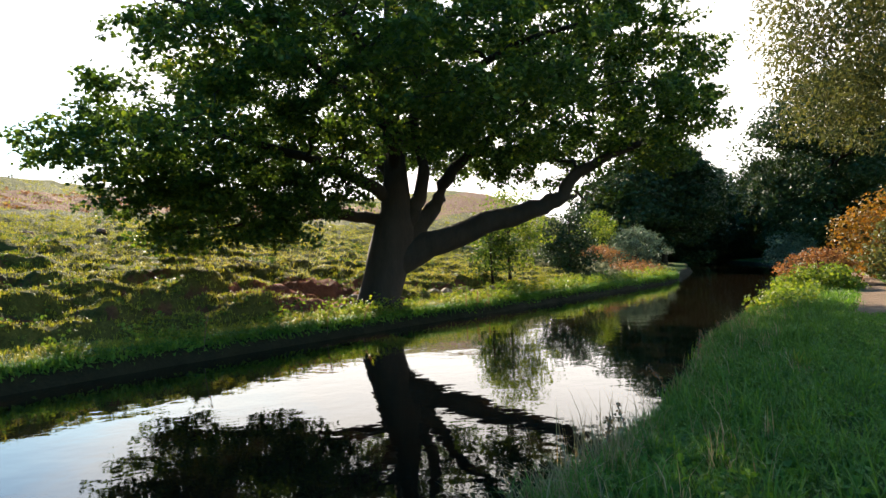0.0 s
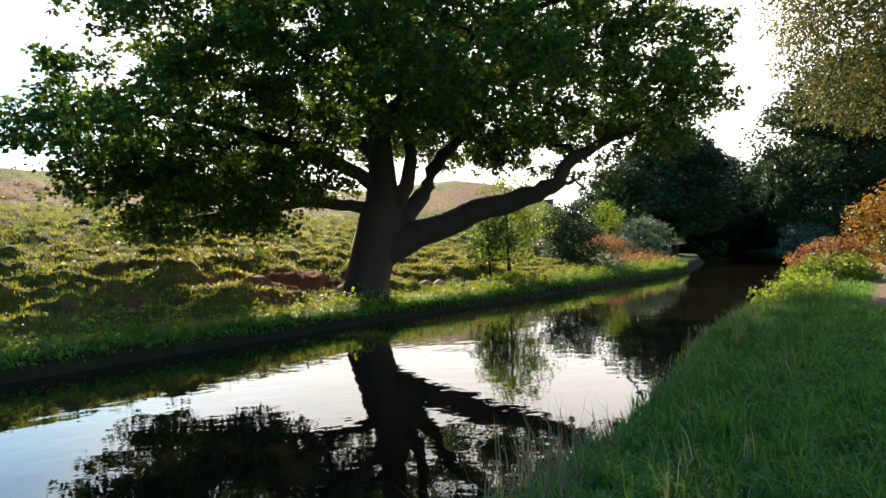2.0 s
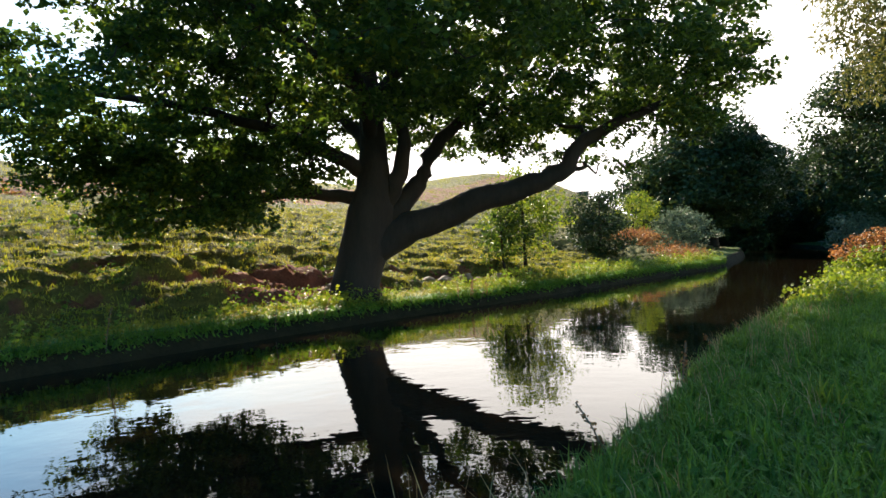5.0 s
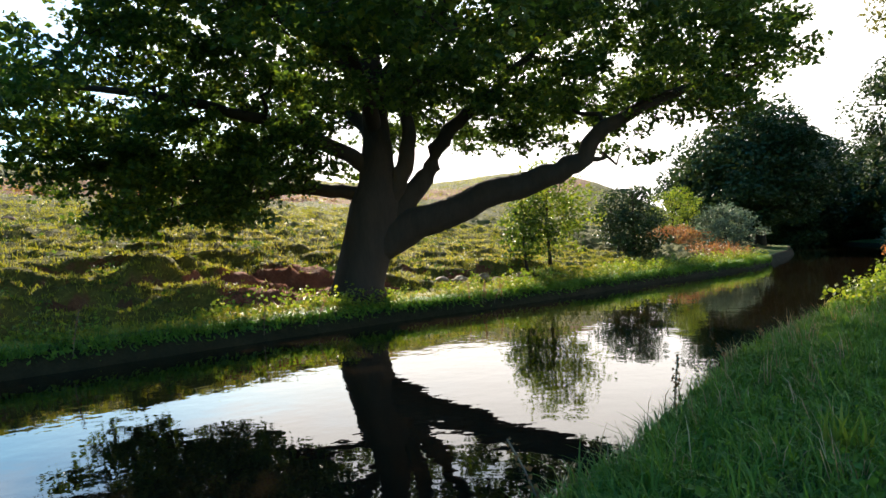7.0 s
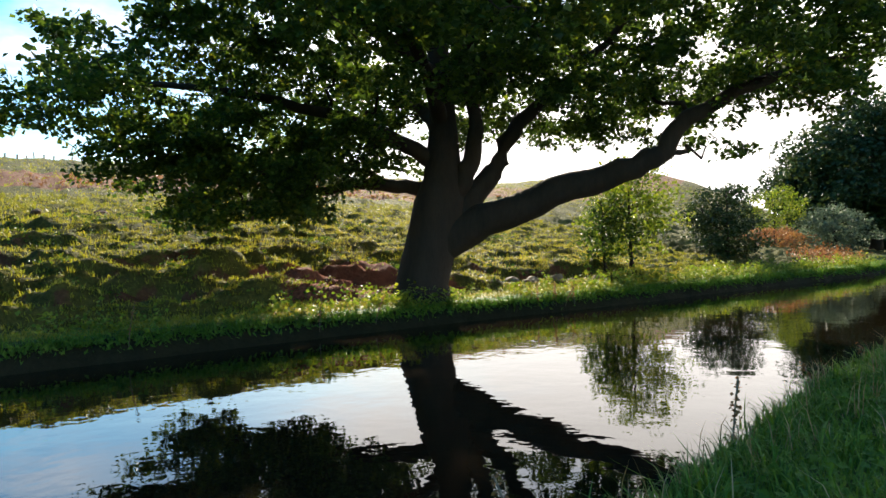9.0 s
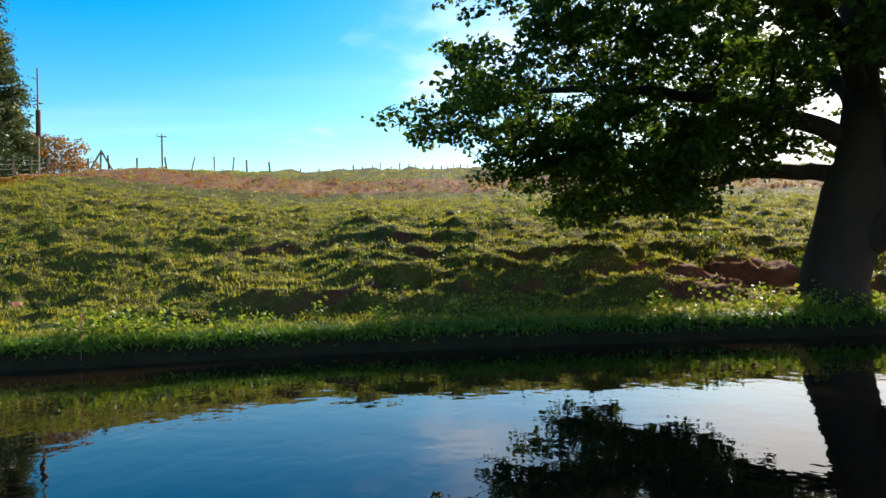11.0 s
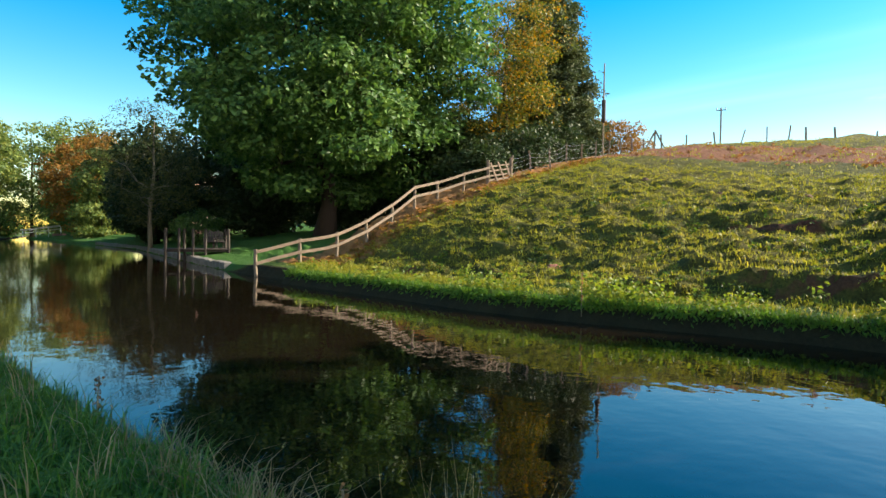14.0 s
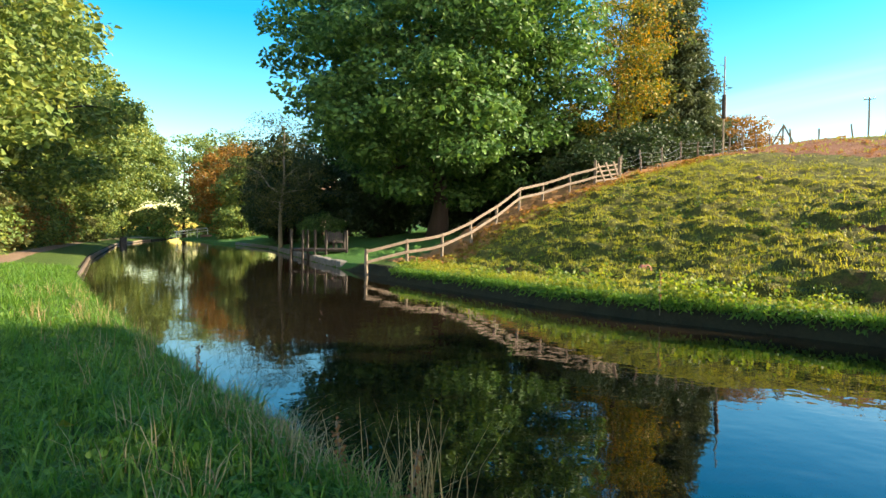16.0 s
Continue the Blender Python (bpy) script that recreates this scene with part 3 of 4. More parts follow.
        floor_h = 4.6 - 0.15 * rho
        if r < -2:
            floor_h = 3.3 - 0.13 * rho + 1.6 * max(0.0, -7.0 - r)
        if r > 7:
            floor_h = 3.4 + 0.42 * (r - 7)
        if f < -2.5:
            floor_h = max(floor_h, 4.6)
        if f > 1:
            floor_h += (0.6 if r < 0 else 0.4) * (f - 1)
        if roof <= floor_h:
            continue
        h = floor_h + (roof - floor_h) * rng.random() ** 0.85
        if rho < 3.2 and h < 5.4:
            continue
        if 0.5 < r < 6.5 and abs(f) < 5 and h < 3.6 + 0.16 * r:
            continue
        c = at(r, f, h)
        if any(np.sum((c - q) ** 2) < gap * gap for q in pts):
            continue
        pts.append(c)
    for _ in range(34):
        pts.append(at(rng.uniform(-7.2, -0.9), rng.uniform(-2.2, 1.2), rng.uniform(2.6, 4.7)))
    pts = np.array(pts)
    order = np.argsort(np.min(np.linalg.norm(pts[:, None] - np.array(nodes)[None], axis=2), axis=1))
    cloud = []
    for c in pts[order]:
        arr = np.array(nodes)
        j = int(np.argmin(np.linalg.norm(arr - c, axis=1) + 0.8 * np.maximum(0, arr[:, 2] - c[2])))
        s, r0 = arr[j], min(sizes[j] * 0.6, 0.085)
        k = np.linspace(0, 1, 6)[:, None]
        way = s + (c - s) * k
        way[1:5] += rng.normal(size=(4, 3)) * 0.12
        rr = np.maximum(r0 * (1 - 0.75 * k[:, 0]), 0.012)
        wood.append(sweep(way, rr, 5))
        nodes.extend(way[2:])
        sizes.extend(rr[2:])
        tufts = int(15 * (0.7 + 0.6 * rng.random()))
        q = rng.normal(size=(tufts, 3))
        q *= (rng.random((tufts, 1)) ** 0.45) / np.linalg.norm(q, axis=1)[:, None] * rng.uniform(0.85, 1.3)
        q[:, 2] = q[:, 2] * 0.5 - 0.12 * (q[:, 0] ** 2 + q[:, 1] ** 2)
        n_leaf = rng.integers(24, 46, tufts)
        twig = np.repeat(q, n_leaf, axis=0)
        twig += rng.normal(size=twig.shape) * np.array((0.15, 0.15, 0.085))
        cloud.append(c + twig)
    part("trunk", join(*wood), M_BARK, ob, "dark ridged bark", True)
    part("crown", leaf_quads(np.concatenate(cloud), 0.138, rng, 0.5, 0.25, 0.4), M_OAK, ob, "dense dark green leaves turning yellow")
    return ob


def spruce(name, label, x, y, height, radius, seed):
    rng = np.random.default_rng(seed)
    ob = thing(name, x, y, land(x, y) - 0.2, label, "tree")
    f = np.linspace(0, 1, 8)
    part("trunk", sweep(np.stack([f * 0, f * 0.2, f * height], 1), 0.32 * (1 - f) + 0.02, 8), M_BARK, ob)
    wood, cloud = [], []
    h = 0.12 * height
    while h < height * 0.98:
        reach = radius * (1 - h / height) ** 0.8 * rng.uniform(0.75, 1.12) + 0.25
        for k in range(8):
            ang = rng.random() * 6.283
            tip = np.array((math.cos(ang) * reach, math.sin(ang) * reach, h - 0.22 * reach))
            kk = np.linspace(0, 1, 5)[:, None]
            way = np.array((0, 0, h)) + (tip - np.array((0, 0, h))) * kk
            way[:, 2] += 0.14 * reach * kk[:, 0] ** 3 - 0.1 * reach * np.sin(kk[:, 0] * 3.14)
            wood.append(sweep(way, 0.05 * (1 - 0.8 * kk[:, 0]), 4))
            n = int(120 * reach + 20)
            t = rng.random(n) ** 0.7
            p = np.stack([np.interp(t, kk[:, 0], way[:, i]) for i in range(3)], 1)
            p += rng.normal(size=(n, 3)) * np.array((0.22, 0.22, 0.10)) * (0.4 + t[:, None])
            p[:, 2] -= rng.random(n) * 0.35
            cloud.append(p)
        h += 0.42
    part("branches", join(*wood), M_BARK, ob)
    part("crown", leaf_quads(np.concatenate(cloud), 0.36, rng, 0.1, 0.7, 0.17), M_NEEDLE, ob)
    return ob


great_oak(-2.35, 20.75)
# the garden across the water
tree("garden_oak", "large broad green oak over the garden fence", -38.8, -11.1, 23.0, 12.2, 0.6, 11, M_GREEN, 190, 420, 0.37, 0.09, droop=0.35, limbs=14, clump_r=2.5, squash=0.5)
tree("golden_tree", "slender tree with golden orange autumn leaves", -46.0, 1.0, 14.6, 5.3, 0.22, 12, M_GOLD, 90, 230, 0.2, 0.04, droop=0.35, clump_r=1.4)
spruce("spruce_tree", "tall dark green spruce behind the golden tree", -52.6, 3.8, 20.5, 5.7, 13)
tree("hawthorn_bush", "rounded brown and green autumn hawthorn bush", -54.9, 9.9, 4.0, 3.1, 0.14, 14, M_BROWNLEAF, 40, 150, 0.2, 0.02, category="bush", clump_r=0.9, sink=0.5)
tree("willow_tree", "small pale-barked tree with thin grey leaves on the lawn", -43.6, -28.6, 14.0, 5.0, 0.22, 15, M_WILLOW, 75, 130, 0.22, 0.2, bark=M_PALEBARK, droop=0.5, slim=0.2)
tree("round_bush", "clipped round dark green garden bush", -42.8, -23.6, 3.2, 2.2, 0.1, 16, M_GREEN, 45, 170, 0.16, 0.0, category="bush", clump_r=0.7, sink=0.4)
for i, (x, y, h, r) in enumerate(((-52, -34, 12, 5.0), (-56, -29, 13, 5.5), (-55, -22, 14, 6), (-50, -15, 13, 6), (-49, -21, 8, 4.5), (-47, -11, 8, 5), (-45, -3, 9, 5), (-60, -40, 11, 5), (-68, -46, 12, 5.5))):
    tree("garden_tree", "dark evergreen garden tree behind the lawn", x, y, h, r, 0.3, 20 + i, M_DARK, 70, 200, 0.4, 0.02, group="dark garden trees")
# trees along the towpath, back the way
for i, (x, y, h, r) in enumerate(((-11.0, -27.5, 22, 9.0), (-21.5, -38, 22, 9.0), (-33, -48, 22, 9.0), (-45, -59, 22, 9.0), (-59, -71, 23, 9.5), (-75, -84, 22, 9.5))):
    tree("sycamore_tree", "tall leafy sycamore turning yellow beside the towpath", x, y, h, r, 0.4, 40 + i, M_SYCAMORE, 90, 300, 0.40, 0.02, group="towpath sycamores", clump_r=2.2, squash=0.5)
for i, (x, y, h, r) in enumerate(((-98, -83, 22, 8.0), (-88, -72, 17, 7), (-102, -96, 23, 9), (-98, -78, 19, 8), (-112, -90, 22, 9), (-84, -64, 14, 6))):
    tree("distant_tree", "distant autumn tree closing the canal view", x, y, h, r, 0.3, 60 + i, M_BROWNLEAF if i in (1, 3) else M_SYCAMORE, 60, 130, 0.5, 0.03, group="distant autumn trees")
# ahead, along the towpath
tree("towpath_willow", "olive leaved willow hanging over the towpath", 20.8, 28.0, 20.0, 7.4, 0.4, 71, M_WILLOW, 100, 700, 0.22, 0.27, droop=0.8, slim=0.22, clump_r=1.6, squash=0.95)
tree("towpath_tree", "tall dark tree beside the towpath", 28.8, 52.5, 16.0, 6.0, 0.45, 72, M_DARK, 120, 300, 0.28, 0.1)
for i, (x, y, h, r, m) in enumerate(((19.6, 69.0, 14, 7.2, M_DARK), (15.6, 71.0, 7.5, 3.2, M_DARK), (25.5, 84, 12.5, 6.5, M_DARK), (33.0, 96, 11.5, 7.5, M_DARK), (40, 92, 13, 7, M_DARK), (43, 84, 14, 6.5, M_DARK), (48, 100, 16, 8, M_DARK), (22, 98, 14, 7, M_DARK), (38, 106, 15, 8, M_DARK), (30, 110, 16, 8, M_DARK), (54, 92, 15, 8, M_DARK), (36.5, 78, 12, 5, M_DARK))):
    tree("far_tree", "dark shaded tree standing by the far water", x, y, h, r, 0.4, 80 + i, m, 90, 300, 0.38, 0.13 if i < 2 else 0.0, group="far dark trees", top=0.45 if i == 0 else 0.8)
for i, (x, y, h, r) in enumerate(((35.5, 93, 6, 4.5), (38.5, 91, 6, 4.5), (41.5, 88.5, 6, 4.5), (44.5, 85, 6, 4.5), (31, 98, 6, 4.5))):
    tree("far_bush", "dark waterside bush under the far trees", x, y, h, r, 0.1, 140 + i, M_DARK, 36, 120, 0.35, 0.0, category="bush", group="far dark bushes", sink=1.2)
for i, (x, y, h, r) in enumerate(((-13.5, -25.5, 4.0, 2.6), (-16, -29, 4.5, 2.8), (-19.5, -32.5, 4.0, 2.8), (-23.5, -36, 4.5, 3.0), (-27.5, -40, 4.0, 3.0), (-32, -44.5, 4.5, 3.0), (-37, -49.5, 4, 3), (-43, -55, 4.5, 3.2), (-50, -61.5, 4.5, 3.4), (-58, -68.5, 5, 3.6))):
    tree("hedge_bush", "tangled green and straw coloured hedge beside the towpath", x, y, h, r, 0.1, 120 + i, (M_SYCAMORE, M_WILLOW, M_BROWNLEAF)[i % 3 if i % 4 else 0], 36, 150, 0.22, 0.0, category="bush", group="towpath hedge", sink=0.5, clump_r=1.0)
for i, (x, y, h, r) in enumerate(((-40.5, 2.6, 4.0, 2.6), (-44, 4.6, 4.5, 2.8), (-48, 6.4, 2.8, 2.2), (-37, 0.6, 3.5, 2.2))):
    tree("thicket_bush", "dark thicket bush behind the wire fence", x, y, h, r, 0.1, 160 + i, M_DARK, 36, 130, 0.24, 0.0, category="bush", group="thicket", sink=1.0, clump_r=1.0)
for i, (x, y, h, r) in enumerate(((-80, -63, 7, 4.5), (-87, -69, 8, 5), (-94, -76, 8, 5), (-101, -84, 8, 5), (-108, -93, 8, 5), (-114, -101, 9, 6), (-104, -106, 8, 5), (-97, -101, 7, 5))):
    tree("waterside_bush", "leafy bush closing the far canal bend", x, y, h, r, 0.12, 170 + i, (M_SYCAMORE, M_GREEN, M_BROWNLEAF, M_GREEN)[i % 4], 40, 150, 0.36, 0.0, category="bush", group="waterside bushes", sink=1.2)
# bushes on the far bank
tree("small_tree", "thin multi-stemmed young tree on the bank", 2.3, 31.0, 4.6, 2.0, 0.07, 91, M_WEED, 60, 80, 0.13, 0.12, category="tree", clump_r=0.65)
tree("small_tree", "thin multi-stemmed young tree on the bank", 1.5, 29.6, 3.4, 1.2, 0.06, 92, M_OAK, 30, 70, 0.13, 0.15, category="tree", clump_r=0.5)
tree("dome_bush", "dense dark domed bush on the hillside", 6.2, 39.5, 4.2, 1.9, 0.1, 93, M_DARK, 60, 150, 0.14, 0.0, category="bush", clump_r=0.7, sink=0.3, centre=0.4)
tree("hill_shrub", "small open shrub above the bank", 10.4, 56.5, 4.2, 2.2, 0.09, 94, M_WEED, 34, 90, 0.16, 0.2, category="bush", clump_r=0.7)
tree("grey_shrub", "grey-green feathery shrub by the water", 14.2, 57.0, 3.2, 2.6, 0.09, 95, M_TEAL, 44, 130, 0.17, 0.0, category="bush", clump_r=0.8, sink=0.3)
tree("red_shrub", "low reddish brown dock and bramble patch", 9.8, 51.0, 1.5, 2.2, 0.05, 96, M_REDLEAF, 30, 110, 0.12, 0.0, category="bush", clump_r=0.6, sink=0.2)
# the towpath verge ahead
tree("hedge_bush", "tall orange and yellow autumn hedge beside the path", 19.4, 28.6, 4.4, 2.6, 0.1, 97, M_BROWNLEAF, 60, 170, 0.16, 0.0, category="bush", clump_r=0.9, sink=0.4)
tree("hedge_bush", "tall yellow green autumn hedge beside the path", 17.2, 23.4, 3.4, 2.0, 0.1, 98, M_WILLOW, 50, 170, 0.14, 0.0, category="bush", clump_r=0.8, sink=0.4)
tree("verge_weeds", "tall red and yellow dock weeds on the bank", 14.6, 26.4, 1.7, 1.4, 0.05, 99, M_REDLEAF, 36, 120, 0.11, 0.0, category="bush", clump_r=0.45, sink=0.2)
tree("verge_weeds", "tall yellow green weeds on the bank", 13.2, 23.4, 1.1, 1.3, 0.05, 100, M_WEED, 36, 120, 0.11, 0.0, category="bush", clump_r=0.45, sink=0.2)
tree("verge_bush", "dark grey bush at the water's edge", 24.8, 51.0, 3.0, 2.0, 0.08, 101, M_TEAL, 34, 120, 0.18, 0.0, category="bush", clump_r=0.8, sink=0.3)


# ---- the fence up the hill, gate and wire fence
def post_geo(h, w, rng, lean=0.0, buried=0.5):
    tip = np.array((rng.normal() * lean, rng.normal() * lean, h))
    return beam((0, 0, -buried), tip, w, w * 0.9, rng)


rng = np.random.default_rng(301)
P0, P1 = np.array((-19.4, -6.4)), np.array((-32.2, 1.5))
rail_fence = thing("rail_fence", P0[0], P0[1], 0.0, "weathered timber post and rail fence climbing from the water", "fence")
feet = []
for i in range(9):
    p = P0 + (P1 - P0) * i / 8
    p = p + (np.array((0.25, 0.4)) * math.sin(i * 0.8) if 0 < i < 8 else 0)
    z = max(land(p[0], p[1]), 0.05) if i else 0.05
    feet.append(np.array((p[0] - P0[0], p[1] - P0[1], z)))
    v, f = post_geo(1.08, 0.13, rng, 0.03, 0.9 if i < 2 else 0.5)
    part("post", (v + feet[-1], f), M_POST, rail_fence)
for a, b in zip(feet[:-1], feet[1:]):
    for h in (0.98, 0.5):
        off = np.array((0.08, 0.05, h))
        part("rail", beam(a + off - (b - a) * 0.02, b + off + (b - a) * 0.02, 0.045, 0.13, rng, rng.uniform(-0.02, 0.04)), M_RAIL, rail_fence)
gate_at = np.array((*P1, land(*P1)))
gate = thing("field_gate", *gate_at, "weathered wooden field gate with diagonal brace boards", "gate", turn=0)
gd = np.array((-1.75, 1.15, 0.35))
for k, name in ((0.0, "gate_post"), (1.0, "gate_post")):
    v, f = post_geo(1.45, 0.18, rng, 0.02)
    part(name, (v + gd * k, f), M_RAIL, gate)
for h in (0.25, 0.5, 0.78, 1.05):
    part("gate_bar", beam(gd * 0.04 + np.array((0, 0, h)), gd * 0.96 + np.array((0, 0, h)), 0.03, 0.09, rng), M_RAIL, gate)
for s in (0.1, 0.42, 0.74):
    part("brace_board", beam(gd * s + np.array((0.05, 0, 1.25)), gd * min(1.0, s + 0.3) + np.array((0.05, 0, 0.15)), 0.03, 0.13, rng), M_RAIL, gate)

WIRE_LINE = [P1 + gd[:2], np.array((-37.5, 4.9)), np.array((-41.0, 6.9)), np.array((-44.6, 8.9)), np.array((-48.2, 11.0)), np.array((-51.4, 13.0))]
wire_fence = thing("wire_fence", *WIRE_LINE[0], 0.0, "sagging wire stock fence on old wooden posts", "fence")
feet = []
for a, b in zip(WIRE_LINE[:-1], WIRE_LINE[1:]):
    for k in (0, 0.5):
        p = a + (b - a) * k
        feet.append(np.array((p[0] - WIRE_LINE[0][0], p[1] - WIRE_LINE[0][1], land(p[0], p[1]))))
for p in feet:
    v, f = post_geo(rng.uniform(1.15, 1.4), 0.12, rng, 0.07)
    part("post", (v + p, f), M_POST if rng.random() < 0.5 else M_RAIL, wire_fence)
for h in (0.25, 0.55, 0.85, 1.1):
    for a, b in zip(feet[:-1], feet[1:]):
        k = np.linspace(0, 1, 5)[:, None]
        way = a + (b - a) * k + np.array((0, 0, h))
        way[:, 2] -= 0.07 * np.sin(k[:, 0] * np.pi)
        part("wire", sweep(way, 0.005, 4), M_WIRE, wire_fence)
corner = WIRE_LINE[-1]
brace = thing("corner_brace", corner[0], corner[1], land(*corner), "braced corner of leaning fence posts", "fence")
for dx, dy, tx, ty, h in ((0, 0, 0, 0.05, 1.9), (0.2, 1.1, 0, 0.1, 1.8), (-0.2, -1.0, 0, 0, 1.7), (0.1, 0.6, 0.1, 0.5, 1.5)):
    part("strut", beam((dx, dy, -0.3), (tx, ty, h), 0.14, 0.12, rng), M_POST, brace)

ridge = thing("ridge_fence", -50.0, 14.0, 0.0, "row of old leaning posts along the hilltop", "fence")
y = 15.2
while y < 52:
    far_off = float(step(15, 32, y))
    x = -50.0 - 0.6 * math.sin(y * 0.3) - 14.0 * far_off
    h = rng.uniform(1.0, 1.9) if y < 30 else rng.uniform(0.9, 1.25)
    v, f = post_geo(h, rng.uniform(0.09, 0.17), rng, 0.16 if y < 32 else 0.06)
    part("post", (v + np.array((x + 50.0, y + (y - 5) * 0.25 * far_off - 14.0, land(x, y + (y - 5) * 0.25 * far_off))), f), M_POST, ridge)
    y += rng.uniform(1.0, 2.6) if y < 32 else rng.uniform(0.8, 1.3)
hurdle = thing("hill_hurdle", -47.0, 62.0, land(-47.0, 62.0), "short wooden hurdle fence on the hilltop", "fence")
for k in range(5):
    part("post", beam((-k * 0.9, k * 0.7, -0.3), (-k * 0.9, k * 0.7, 1.15), 0.12, 0.12, rng), M_POST, hurdle)
for h in (0.5, 0.8, 1.05):
    part("rail", beam((0, 0, h), (-3.6, 2.8, h), 0.05, 0.1, rng), M_POST, hurdle)

# ---- poles
pole = thing("utility_pole", -46.6, 8.6, land(-46.6, 8.6), "pale utility pole with dark transformer box beside the spruce", "pole")
part("pole_shaft", sweep([(0, 0, -0.5), (0, 0, 4), (0.02, 0, 7.2)], [0.08, 0.065, 0.05], 10), M_PALEBARK, pole)
part("transformer", sweep([(0.25, 0, 2.6), (0.25, 0, 2.65), (0.25, 0, 4.3), (0.25, 0, 4.35)], [0.12, 0.16, 0.16, 0.11], 10), M_DOCK, pole, "dark transformer can")
far_pole = thing("power_pole", -102.4, 29.0, land(-102.4, 29.0), "distant power pole on the hilltop", "pole")
top = 22.4 - land(-102.4, 29.0)
part("pole_shaft", sweep([(0, 0, -0.5), (0, 0, top / 2), (0, 0, top)], [0.16, 0.14, 0.12], 8), M_POST, far_pole)
part("crossarm", beam((-0.2, -0.7, top - 0.3), (0.2, 0.7, top - 0.3), 0.12, 0.12), M_POST, far_pole)
for s in (-0.6, 0, 0.6):
    part("insulator", sweep([(0.3 * s, s, top - 0.25), (0.3 * s, s, top + 0.15)], [0.09, 0.06], 6), M_WHITE, far_pole)

# ---- small building on the far hill
shed = thing("hill_shed", 9.6, 104.0, land(9.6, 104.0), "small dark shed on the skyline", "shed")
part("wall", beam((-0.85, 0, 0.15), (0.85, 0, 0.15), 1.3, 0.8), M_HOLLOW, shed)
part("roof", beam((-0.98, 0, 0.6), (0.98, 0, 0.6), 1.5, 0.1), M_SLATE, shed)

# ---- garden: dock, chairs, edging, house
DOCK = np.array((-28.6, -16.9, 0.0))
AX, AY = np.array((-0.56, 0.83, 0)), np.array((-0.83, -0.56, 0))
dock = thing("fishing_dock", *DOCK, "dark timber dock with upright posts over the water", "dock")
for k in range(14):
    a = AX * (0.27 * k) + np.array((0, 0, 0.78))
    part("deck_board", beam(a - AY * 0.1, a + AY * 2.6, 0.25, 0.05, rng), M_DOCK, dock)
for s in (0.15, 1.1, 2.1):
    part("joist", beam(AY * s + np.array((0, 0, 0.68)), AY * s + AX * 3.6 + np.array((0, 0, 0.68)), 0.12, 0.14), M_DOCK, dock)
for k, dep in ((0.0, 0.0), (0.75, 0.0), (1.05, 0.6), (1.5, 0.0), (2.2, 0.0), (3.5, 0.0), (3.5, 2.4), (0.0, 2.4)):
    p = AX * k + AY * dep
    part("post", beam(p + np.array((0, 0, -0.6)), p + np.array((0, 0, 2.0)), 0.13, 0.12, rng), M_DOCK, dock)


def garden_chair(x, y, z, turn):
    ch = thing("garden_chair", x, y, z, "dark slatted wooden garden chair on the dock", "chair", "chairs on the dock", turn=turn)
    for sx in (-0.26, 0.26):
        part("leg", beam((sx, -0.25, 0), (sx, -0.25, 0.42), 0.05, 0.05), M_DOCK, ch)
        part("leg", beam((sx, 0.28, 0), (sx, 0.2, 0.40), 0.05, 0.05), M_DOCK, ch)
        part("armrest", beam((sx * 1.15, -0.32, 0.62), (sx * 1.15, 0.34, 0.62), 0.1, 0.03), M_DOCK, ch)
        part("arm_post", beam((sx * 1.1, -0.25, 0.4), (sx * 1.1, -0.25, 0.62), 0.05, 0.05), M_DOCK, ch)
    for k in range(5):
        part("seat_slat", beam((-0.28, -0.25 + k * 0.12, 0.42 - k * 0.012), (0.28, -0.25 + k * 0.12, 0.42 - k * 0.012), 0.1, 0.025), M_DOCK, ch)
    for k in range(5):
        part("back_slat", beam((-0.24 + k * 0.12, 0.24, 0.38), (-0.27 + k * 0.135, 0.5, 1.12 - abs(k - 2) * 0.05), 0.1, 0.025), M_DOCK, ch)
    return ch


for k, t in ((2.45, 118), (3.1, 136)):
    p = DOCK + AX * k + AY * 1.3
    garden_chair(p[0], p[1], 0.81, t)

kerb = thing("lawn_edging", *to_xy(-28, 15.3), 0.0, "pale stone edging along the lawn at the water", "kerb", kind="structure")
u, k = -21.0, 0
base = np.array((*to_xy(-28, 15.3), 0.0))
while u > -78:
    L = rng.uniform(0.6, 1.1) * (1 if u > -45 else 1.6)
    a, b = np.array((*to_xy(u, v_far(u) - 0.05), 0.14)), np.array((*to_xy(u - L, v_far(u - L) - 0.05), 0.14))
    part("edging_stone", beam(a - base, b - base + (a - b) * 0.03, 0.4, rng.uniform(0.4, 0.5), rng), M_STONE, kerb)
    u -= L
piling = thing("bank_edging", *to_xy(-16, 1.25), 0.0, "dark timber and steel edging along the towpath bank", "kerb", kind="structure")
base = np.array((*to_xy(-16, 1.25), 0.0))
u = -15.0
while u > -110:
    L = 2.0 if u > -40 else 4.0
    a, b = np.array((*to_xy(u, v_near(u) + 0.06), 0.06)), np.array((*to_xy(u - L, v_near(u - L) + 0.06), 0.06))
    part("plank", beam(a - base, b - base + (a - b) * 0.01, 0.09, 0.4, rng), M_PILE if u > -60 else M_POST, piling)
    u -= L
